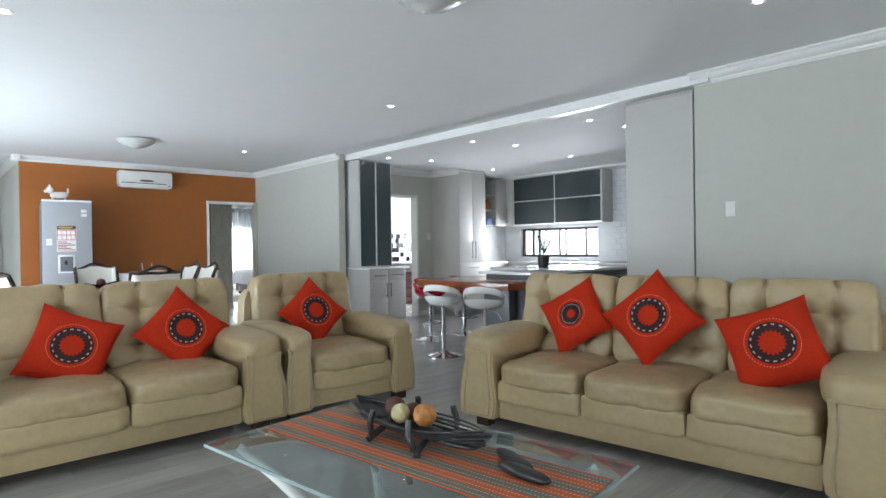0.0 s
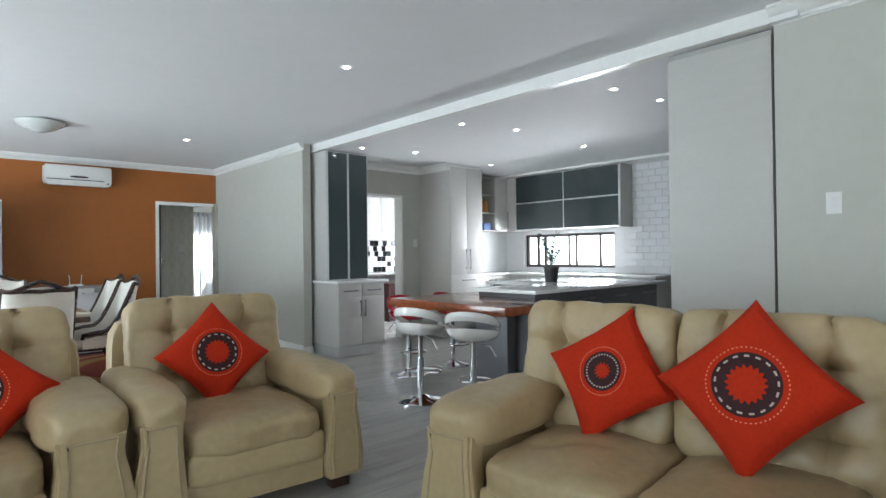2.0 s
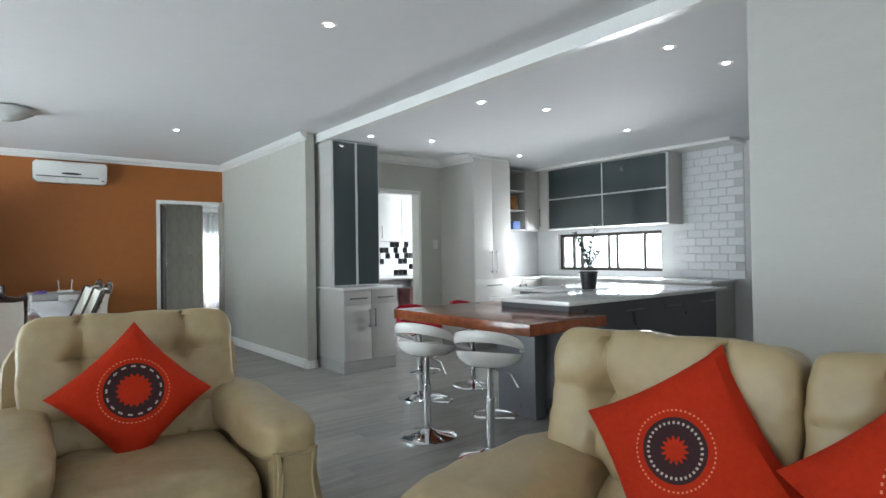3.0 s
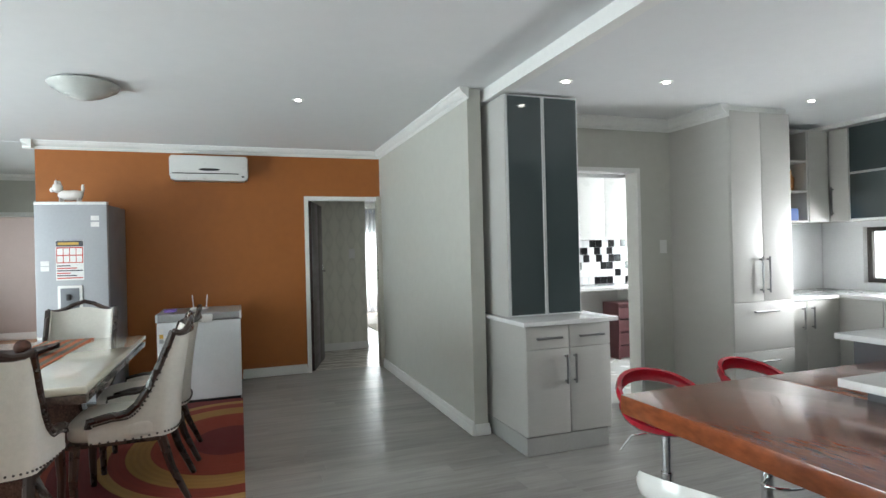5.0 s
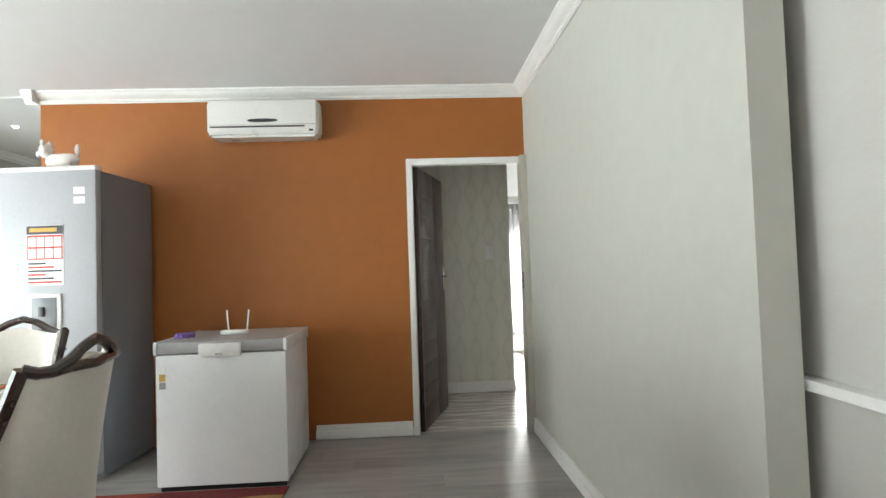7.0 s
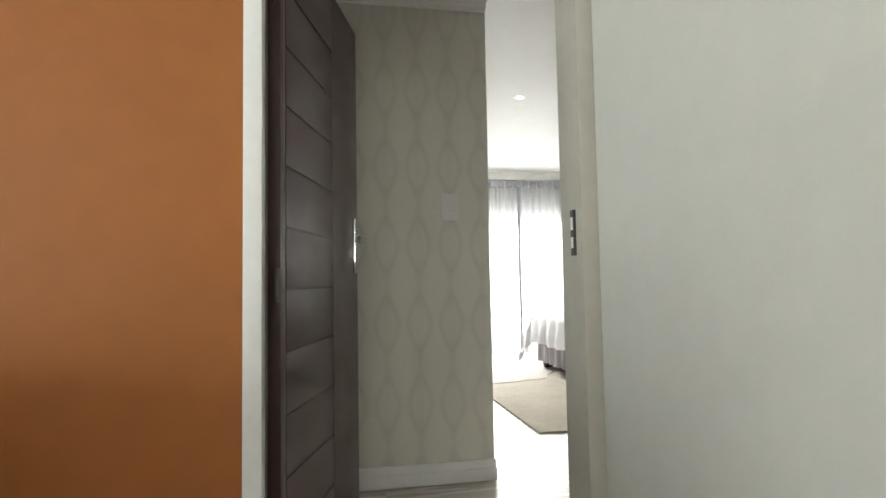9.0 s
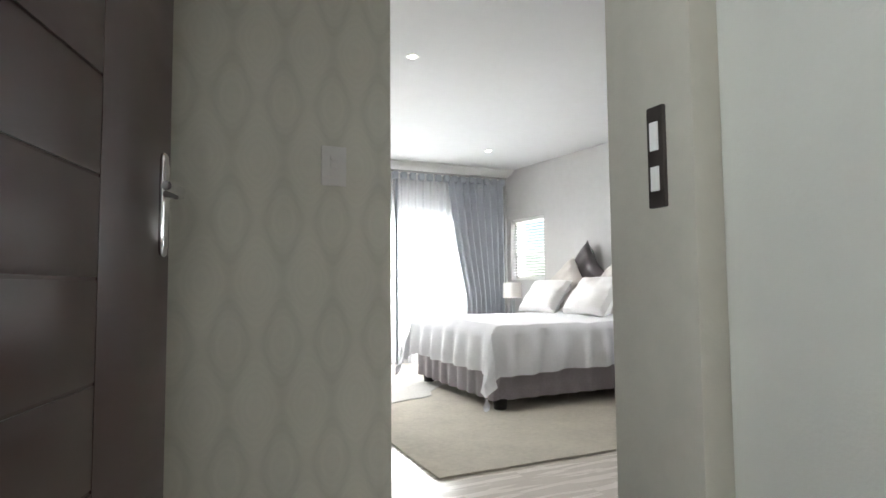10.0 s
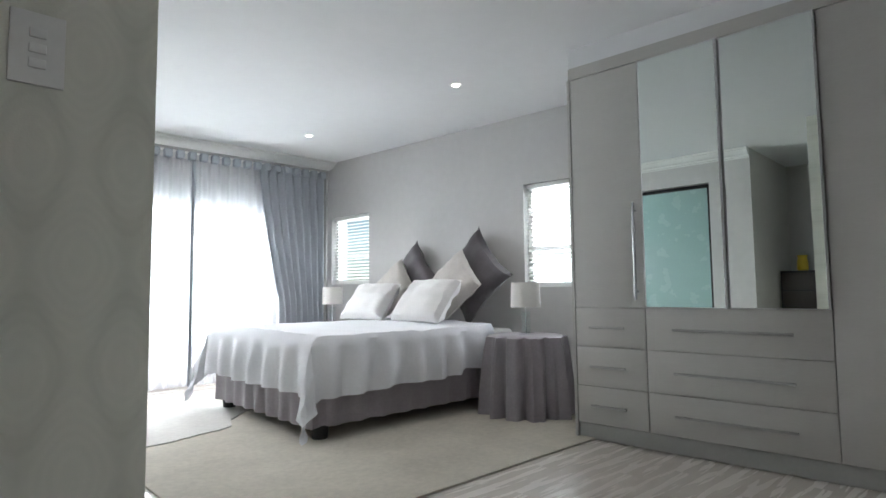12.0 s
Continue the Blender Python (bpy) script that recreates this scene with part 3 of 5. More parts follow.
# the wall behind the bed stands a few degrees off square
HEADM = pose(8.88, 16.67, 0, 0, 0, -84.5)
head = wall_with_holes("wall_head", "x", 0.0, 6.3, 0.0, 0.15, 0, H, [(0.13, 0.82, 1.04, 1.86), (2.93, 3.72, 0.97, 1.90)], WALLP, "pale wall behind the bed")
head.matrix_basis = HEADM

for nm, bm in (("backdrop_patio", box(-1.75, -1.70, 4.5, 10.2, -0.1, 3.0)), ("backdrop_lounge", box(-1.75, -1.70, -0.5, 4.4, -0.1, 3.0)),
               ("backdrop_back", box(0, 5, -3.8, -3.75, 0, 3)), ("backdrop_kitchen", box(10.2, 10.25, 5.0, 10.4, 0.2, 2.6)),
               ("backdrop_bedroom", box(4.8, 9.0, 17.5, 17.55, -0.1, 3.0)), ("backdrop_hall", box(-0.5, -0.46, 11.5, 13.3, 0.4, 2.6)),
               ("backdrop_bed_side", box(10.2, 10.25, 12, 17.4, 0.3, 2.6))):
    setting(nm, bm, OUTSIDE, "bright white daylight outside")

# cornices, skirtings, door linings
cornice("cornice_orange", (1.675, 10.4), (5.378, 10.4), (0, -1), H)
cornice("cornice_orange_end", (1.775, 10.3), (1.775, 13.2), (-1, 0), H)
cornice("cornice_passage", (5.378, 7.46), (5.378, 10.4), (-1, 0), H)
cornice("cornice_right", (5.577, -3), (5.577, 2.2), (-1, 0), H, 0.11, 0.095)
cornice("cornice_hall", (0.2, 10.6), (0.2, 13.2), (1, 0), H)
cornice("cornice_hall_end", (0.2, 13.2), (1.775, 13.2), (0, -1), H)
cornice("cornice_kitchen", (6.05, 7.76), (7.5, 7.76), (0, -1), HK, 0.09, 0.10)
cornice("cornice_kitchen_side", (7.5, 7.76), (7.5, 7.07), (-1, 0), HK, 0.09, 0.10)
cornice("cornice_bed_far", (4.6, 16.67), (9.0, 16.67), (0, -1), HB, 0.22, 0.12)
cornice("cornice_paper", (3.08, 11.782), (5.48, 11.782), (0, -1), HB, 0.09, 0.10)
cornice("cornice_bath", (4.6, 12.66), (4.6, 16.5), (1, 0), HB, 0.10, 0.11)
setting("bulkhead", box(5.512, 5.60, 2.2, 7.5, HK - 0.004, H - 0.002), TRIM, "white bulkhead strip where the kitchen ceiling drops")
baseboard(3.74, 4.455, 10.385, 10.4)
baseboard(5.36, 5.378, 7.5, 10.38)
baseboard(3.1, 5.485, 11.765, 11.782)
baseboard(5.378, 5.5, 7.485, 7.5, 0.09)
baseboard(0.2, 0.215, 10.6, 13.2)
baseboard(-0.6, 2.9, 15.585, 15.6, 0.13)
baseboard(5.56, 5.577, -3.0, 2.19)
baseboard(7.15, 7.49, 7.745, 7.76, 0.09)
dl = setting("door_lining", box(4.462, 4.508, 10.385, 10.462, 0, 2.09, 0.004), TRIM, "white painted steel door frame")
# shade on this side of the doorway is put into the jamb's colour
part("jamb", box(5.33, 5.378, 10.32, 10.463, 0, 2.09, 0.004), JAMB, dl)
part("head", box(4.508, 5.33, 10.385, 10.462, 2.04, 2.09, 0.004), TRIM, dl)
st = part("strike_plate", box(5.324, 5.331, 10.359, 10.385, 1.075, 1.20, 0.002), BRONZE, dl, "dark bronze strike plate")
for z0, z1 in ((1.095, 1.125), (1.145, 1.18)):
    part("latch_hole", box(5.3225, 5.3245, 10.366, 10.379, z0, z1), TRIM, st)
kf = setting("door_lining_kitchen", box(7.115, 7.152, 7.745, 7.905, 0, 2.112, 0.003), TRIM, "white frame of the scullery doorway")
part("head", box(6.35, 7.115, 7.745, 7.905, 2.075, 2.112, 0.003), TRIM, kf)
hf = setting("door_lining_hall", box(0.38, 0.43, 13.18, 13.36, 0, 2.10, 0.003), TRIM, "white frame of the hall doorway")
part("head", box(0.43, 1.27, 13.18, 13.36, 2.04, 2.10, 0.003), TRIM, hf)


def window(name, axis, s0, s1, b, z0, z1, splits, material, label):
    """A framed window in an opening; splits are the places of its mullions."""
    def bx(bm, a0, a1, h0, h1, th):
        return add_box(bm, a0, a1, b - th, b + th, h0, h1, 0.003) if axis == "x" else add_box(bm, b - th, b + th, a0, a1, h0, h1, 0.003)
    fr = bmesh.new()
    w = 0.045
    bx(fr, s0, s0 + w, z0, z1, 0.025), bx(fr, s1 - w, s1, z0, z1, 0.025)
    bx(fr, s0 + w, s1 - w, z0, z0 + w, 0.025), bx(fr, s0 + w, s1 - w, z1 - w, z1, 0.025)
    ob = setting(name, fr, material, label)
    edges = [s0 + w, *splits, s1 - w]
    for s in splits:
        part("mullion", bx(bmesh.new(), s - 0.02, s + 0.02, z0 + w, z1 - w, 0.022), material, ob)
    for a, c in zip(edges, edges[1:]):
        p = part("pane", bx(bmesh.new(), a + 0.022, c - 0.022, z0 + w, z1 - w, 0.003), GLASS, ob)
        p.visible_shadow = False
    return ob


window("window_1", "y", 0.5, 3.5, -1.08, 0.1, 2.15, (1.5, 2.5), BRONZE, "bronze framed lounge window")
window("window_2", "y", 5.5, 9.1, -1.08, 0.02, 2.15, (6.7, 7.9), BRONZE, "bronze framed patio door")
window("window_3", "x", 1.0, 4.0, -3.08, 0.9, 2.1, (2.0, 3.0), BRONZE, "bronze framed back window")
window("window_4", "y", 5.69, 7.45, 9.68, 0.99, 1.54, (5.98, 6.42, 6.56, 7.05, 7.2), BRONZE, "low bronze framed window above the worktop")
window("window_5", "y", 8.5, 9.9, 9.68, 1.0, 2.0, (9.2,), BRONZE, "scullery window")
window("window_6", "x", 5.5, 8.1, 16.76, 0.34, 1.89, (6.35, 7.2), BRONZE, "wide bronze framed window behind sheer curtains")
window("window_7", "y", 12.15, 12.75, 0.12, 0.95, 2.03, (12.45,), TRIM, "white framed hall window")
for k, (s0, s1, z0, z1) in enumerate(((0.13, 0.82, 1.04, 1.86), (2.93, 3.72, 0.97, 1.90))):
    wn = window("window_%d" % (8 + k), "x", s0, s1, 0.10, z0, z1, (), TRIM, "white window with a venetian blind beside the bed")
    part("transom", box(s0 + 0.045, s1 - 0.045, 0.08, 0.12, z0 + 0.32, z0 + 0.36), TRIM, wn)
    wn.matrix_basis = HEADM
    bl = thing("venetian_blind", "white venetian blind with tilted slats, half closed", "blind", HEADM @ pose((s0 + s1) / 2, 0.045, z1 - 0.03), "bedroom blinds")
    hw = (s1 - s0) / 2 - 0.012
    part("headrail", box(-hw, hw, -0.025, 0.025, -0.01, 0.028, 0.003), TRIM, bl)
    slat = mesh_of("slat", box(-hw, hw, -0.024, 0.024, -0.0015, 0.0015), TRIM)
    for i in range(int((z1 - z0 - 0.08) / 0.038)):
        o = new("slat", slat)
        o.parent = bl
        o.matrix_local = pose(0, 0, -0.04 - 0.038 * i, 22, 0, 0)

# downlights and dome lamps
for x, y in ((4.195, 8.14), (4.21, 4.65), (1.08, 4.28), (4.36, 1.28), (1.0, 11.3)):
    downlight(x, y, H)
for x, y in ((5.85, 6.87), (6.55, 6.70), (8.10, 6.82), (5.9, 5.16), (6.55, 5.0), (6.6, 3.42), (7.92, 5.08), (6.0, 3.5)):
    downlight(x, y, HK)
for x, y in ((6.206, 13.387), (8.152, 13.59), (8.03, 15.6)):
    downlight(x, y, HB)
for x, y in ((2.74, 8.05), (2.8, 2.42)):
    t = thing("ceiling_lamp", "round stepped opal glass ceiling lamp, unlit", "lamp", pose(x, y, H), "dome lamps")
    part("base", lathe([(0.12, -0.002), (0.125, -0.02), (0.10, -0.025), (0.02, -0.026)]), TRIM, t)
    part("shade", lathe([(0.215, -0.012), (0.222, -0.02), (0.205, -0.045), (0.175, -0.055), (0.165, -0.068), (0.12, -0.092), (0.075, -0.105), (0.065, -0.112), (0.02, -0.122), (0.004, -0.123)]), DOMEGLASS, t)


# ---- lounge ----
def sofa(name, label, category, m, seats, width, depth=0.95, arm=0.27, worn=False, feet_front=True, seed=0.0):
    """Local x runs along the width, y from the front to the back."""
    t = thing(name, label, category, m)
    hw, inner = width / 2, width / 2 - arm
    part("base", box(-inner, inner, 0.045, depth - 0.08, 0.075, 0.24, 0.02), LEATHER, t)
    part("back_frame", puff(0, depth - 0.12, 0.49, width - 0.12, 0.2, 0.82, 8, 8, 0.003, seed), LEATHER, t)
    sw = 2 * inner / seats
    for i in range(seats):
        cx = -inner + sw * (i + 0.5)
        part("seat_front", puff(cx, 0.10, 0.265, sw - 0.004, 0.17, 0.15, 9, 8, 0.003, seed + i), LEATHER, t)
        part("seat_cushion", puff(cx, 0.39, 0.380, sw - 0.003, 0.78, 0.155, 6.5, 24, 0.011, seed + 3 * i, [(cx - 0.1, 0.25, 0.014, "z"), (cx + 0.12, 0.42, 0.014, "z")], 0.03), LEATHERD if i % 3 != 2 else LEATHER, t)
        bw = (width - 0.24) / seats
        bx = -(width - 0.24) / 2 + bw * (i + 0.5)
        dim = [(dx * bw, dz, 0.06, "y") for dx in (-0.24, 0.24) for dz in (0.11, -0.14)]
        part("back_cushion", puff(0, 0, 0, bw - 0.002, 0.26, 0.60, 8.5, 36, 0.010, seed + 5 * i, dim, 0.0), LEATHER, t, "", pose(bx, depth - 0.25, 0.70, -10, 0, 0))
    for s in (-1, 1):
        cx = s * (hw - arm / 2)
        part("arm", puff(cx, depth / 2 + 0.02, 0.30, arm - 0.05, depth - 0.14, 0.50, 8, 8, 0.003, seed), LEATHER, t)
        part("arm_pad", puff(cx - s * 0.012, depth / 2 - 0.06, 0.545, arm + 0.035, depth - 0.12, 0.18, 4.2, 16, 0.009, seed + s, (), 0.02), LEATHER, t)
        o = [(-0.5, 0.07), (-0.54, 0.18), (-0.46, 0.32), (-0.36, 0.44), (-0.40, 0.53), (0.44, 0.53), (0.42, 0.42), (0.46, 0.30), (0.52, 0.18), (0.46, 0.07)]
        o = [(cx + s * -x * arm, z) for x, z in o]
        ap = part("arm_front", prism(o, 0.005, 0.10, 0.012), LEATHER, t)
        k = [(cx + (x - cx) * 0.70, 0.003, 0.09 + (z - 0.07) * 0.90) for x, z in o]
        part("piping", tube([*k, k[0]], 0.006, 6), PIPING, ap)
        for fy in (0.10, depth - 0.14):
            part("foot", box(cx - 0.05, cx + 0.05, fy - 0.04, fy + 0.04, 0.0, 0.085, 0.006), DARKWOOD, t, "dark wooden block foot")
    return t


sofa("sofa", "three seat cream leather sofa with tufted back", "sofa", pose(3.55, 1.70, 0, 0, 0, -83.5), 3, 2.38, 0.97, 0.29, True, True, 1.0)
sofa("loveseat", "two seat cream leather sofa with rolled arms", "sofa", pose(1.575, 3.66, 0, 0, 0, 0), 2, 1.92, 1.02, 0.30, True, True, 9.0)
sofa("armchair", "cream leather armchair with tufted back", "armchair", pose(3.08, 3.64, 0, 0, 0, -3), 1, 1.10, 1.16, 0.21, True, True, 17.0)


def scatter(x, y, z, heading, lean, spin, small=False, side=0.46):
    """heading: the way its face looks, in degrees from +x."""
    m = pose(x, y, z, 0, 0, heading + 90) @ pose(0, 0, 0, 90 - lean, 0, 0) @ pose(0, 0, 0, 0, 0, spin)
    solo("scatter_cushion", pillow(side, side, 0.13, 18, x), CUSHION2 if small else CUSHION,
         "orange red cushion with a small dotted rosette" if small else "orange red cushion with a dark printed ring", "cushion", m, "orange scatter cushions")


scatter(4.03, 2.36, 0.72, 186, 22, 34, True, 0.43)
scatter(4.03, 1.80, 0.755, 188, 22, 45)
scatter(3.98, 1.10, 0.67, 190, 26, 22)
scatter(1.36, 4.14, 0.63, -92, 24, -24)
scatter(2.02, 4.16, 0.665, -90, 22, 45)
scatter(3.08, 4.26, 0.69, -95, 22, 42, False, 0.44)

# coffee table
TABM = pose(2.02, 1.72, 0, 0, 0, 7.7)
ct = thing("coffee_table", "glass coffee table on curved white legs", "coffee table", TABM)
top = part("glass_top", box(-0.415, 0.415, -0.71, 0.71, 0.438, 0.45, 0.004), GLASSTOP, ct, "clear bevelled glass top")
rim = bmesh.new()
for a in ((-0.417, 0.417, 0.706, 0.712), (-0.417, 0.417, -0.712, -0.706), (-0.417, -0.411, -0.706, 0.706), (0.411, 0.417, -0.706, 0.706)):
    add_box(rim, *a, 0.4385, 0.4495)
part("glass_edge", rim, GLASSEDGE, top)
for sx in (-1, 1):
    for sy in (-1, 1):
        pts = [(sx * (0.33 - 0.20 * math.sin(a * 1.57)), sy * (0.60 - 0.34 * math.sin(a * 1.57)), 0.437 - 0.43 * a) for a in [i / 10 for i in range(11)]]
        part("leg", tube(pts, 0.018, 10, 0.035), IVORY, ct)
part("shelf", box(-0.22, 0.22, -0.34, 0.34, 0.08, 0.10, 0.006), IVORY, ct)
solo("table_runner", box(-0.19, 0.19, -0.70, 0.69, 0.0, 0.004), RUNNER, "striped orange and grey woven runner on the glass", "table runner", TABM @ pose(0.04, 0, 0.4505))
bowl = thing("carved_bowl", "black carved wooden boat bowl with slatted sides", "bowl", TABM @ pose(0.10, 0.06, 0.4555, 0, 0, -4), "")


def boat(v, w, drop):
    s = (1 - abs(v) ** 2.2)
    return w * 0.115 * s, 0.36 * v, 0.035 + 0.065 * drop + 0.03 * v * v


for side in (-1, 1):
    for k in range(6):
        w, d = 0.35 + 0.13 * k, 0.16 * k
        part("slat", tube([(side * boat(i / 8 - 1, w, d)[0], *boat(i / 8 - 1, w, d)[1:]) for i in range(17)], 0.0045, 6), TOPAZ, bowl)
    part("arm", tube([(side * 0.115, -0.12, 0.02), (side * 0.13, -0.11, 0.08), (side * 0.12, -0.10, 0.13)], 0.012, 8), TOPAZ, bowl)
    part("arm", tube([(side * 0.115, 0.12, 0.02), (side * 0.13, 0.11, 0.08), (side * 0.12, 0.10, 0.13)], 0.012, 8), TOPAZ, bowl)
    part("foot", tube([(side * 0.04, -0.12, 0.05), (side * 0.10, -0.13, 0.02), (side * 0.12, -0.14, 0.003)], 0.014, 8), TOPAZ, bowl)
    part("foot", tube([(side * 0.04, 0.12, 0.05), (side * 0.10, 0.13, 0.02), (side * 0.12, 0.14, 0.003)], 0.014, 8), TOPAZ, bowl)
    part("prow", puff(0, 0, 0, 0.10, 0.24, 0.022, 2.1, 8, 0.002), TOPAZ, bowl, "", pose(0, side * 0.27, 0.082, side * 9, 0, 0))
part("keel", puff(0, 0, 0.05, 0.10, 0.66, 0.03, 3, 8, 0.002), TOPAZ, bowl)
for x, y, r, mt, lb in ((0.02, 0.12, 0.042, BALLBROWN, "brown woven decorative ball"), (-0.02, 0.05, 0.038, BALLCREAM, "cream textured decorative ball"), (0.0, -0.06, 0.045, BALLGOLD, "copper wire decorative ball"), (0.03, 0.03, 0.036, BALLBROWN, "brown woven decorative ball")):
    bm = bmesh.new()
    bmesh.ops.create_icosphere(bm, subdivisions=3, radius=r)
    for v in bm.verts:
        v.co *= 1 + 0.06 * noise.noise(v.co * 60)
    solo("decor_ball", bm, mt, lb + " in the bowl", "ornament", TABM @ pose(0.10 + x, 0.06 + y, 0.4555 + 0.068 + r), "balls in the bowl")
for x, y, rz, lb in ((0.13, -0.38, -25, "small black carved fish on the runner"), (0.05, -0.47, -8, "small black carved fish on the runner")):
    bm = puff(0, 0, 0.02, 0.06, 0.22, 0.036, 2.6, 8, 0.004, x * 40)
    for v in bm.verts:
        v.co.x *= 1 - 0.5 * max(v.co.y / 0.11, 0)
    solo("carved_fish", bm, TOPAZ, lb, "ornament", TABM @ pose(x, y, 0.4565, 0, 0, rz), "carved fish")


def switch(name, m, material=PLASTIC):
    t = thing(name, "white square light switch plate on the wall", "switch", m)
    part("plate", box(-0.038, 0.038, -0.006, 0, -0.06, 0.06, 0.004), material, t)
    for z in (-0.025, 0.0, 0.025):
        part("rocker", box(-0.012, 0.012, -0.010, -0.006, z - 0.008, z + 0.008, 0.002), material, t)


switch("light_switch", pose(5.577, 1.91, 1.49, 0, 0, -90))
switch("light_switch", pose(5.272, 11.781, 1.395) @ Matrix.Diagonal((1.15, 1.0, 1.15, 1)))
switch("light_switch", pose(7.40, 7.759, 1.40))

# air conditioner
ac = thing("air_conditioner", "white split air conditioner on the orange wall", "air conditioner", pose(3.44, 10.4, 2.24))
part("body", prism([(-0.40, 0.03), (-0.40, 0.27), (0.40, 0.27), (0.40, 0.03), (0.38, 0.0), (-0.38, 0.0)], -0.19, -0.004, 0.02), PLASTIC, ac)
part("front_panel", box(-0.385, 0.385, -0.203, -0.188, 0.085, 0.262, 0.008), PLASTIC, ac)
part("louvre", box(-0.36, 0.28, -0.196, -0.188, 0.03, 0.066, 0.004), PLASTIC, ac)
part("slot", box(-0.375, 0.30, -0.193, -0.186, 0.068, 0.078), BLACK, ac)
part("display", puff(0.0, -0.203, 0.115, 0.22, 0.006, 0.028, 2.2, 6, 0), BLACK, ac)
part("lamp_window", box(0.33, 0.36, -0.196, -0.19, 0.035, 0.05, 0.002), BLACK, ac)


# ---- dining ----
solo("dining_rug", box(-1.45, 1.45, -1.85, 1.85, 0.001, 0.012, 0.003), SWIRL, "rug with maroon, red and gold swirls", "rug", pose(2.28, 7.62, 0))
dt = thing("dining_table", "cream gloss dining table with a dark marble edge", "dining table", pose(2.42, 7.9, 0.012))
part("tabletop", box(-0.55, 0.55, -1.0, 1.0, 0.705, 0.75, 0.018, 3), MARBLE, dt)
part("edge_band", box(-0.545, 0.545, -0.995, 0.995, 0.655, 0.705, 0.012), MARBLEDARK, dt)
for sy in (-1, 1):
    part("pedestal", prism([(-0.30, 0.0), (-0.24, 0.10), (-0.16, 0.30), (-0.18, 0.52), (-0.30, 0.655), (0.30, 0.655), (0.18, 0.52), (0.16, 0.30), (0.24, 0.10), (0.30, 0.0)], sy * 0.62 - 0.07, sy * 0.62 + 0.07, 0.015), MARBLEDARK, dt)
for sx in (-1, 1):
    part("inlay", box(sx * 0.546 - 0.003, sx * 0.546 + 0.003, -0.93, 0.93, 0.665, 0.695), BROWNTRIM, dt)
solo("table_runner", box(-0.17, 0.17, -0.98, 0.98, 0, 0.004), runner_material("runner_dining", 0.085), "striped red and grey runner along the dining table", "table runner", pose(2.42, 7.9, 0.7625))
dish = thing("wooden_dish", "dark wooden leaf dish on the runner", "dish", pose(2.33, 8.1, 0.767, 0, 0, 20))
bm = bmesh.new()
bmesh.ops.create_grid(bm, x_segments=14, y_segments=10, size=1)
for v in bm.verts:
    u, w = v.co.x, v.co.y
    v.co = Vector((u * 0.21, w * 0.11 * (1 - 0.75 * u * u), 0.006 + 0.035 * u * u + 0.03 * w * w))
bmesh.ops.solidify(bm, geom=bm.faces[:], thickness=0.006)
part("leaf", bm, BROWNTRIM, dish)
bm = bmesh.new()
bmesh.ops.create_icosphere(bm, subdivisions=3, radius=0.052)
solo("decor_ball", bm, BALLBROWN, "dark brown woven ball on the dish", "ornament", pose(2.33, 8.1, 0.828))


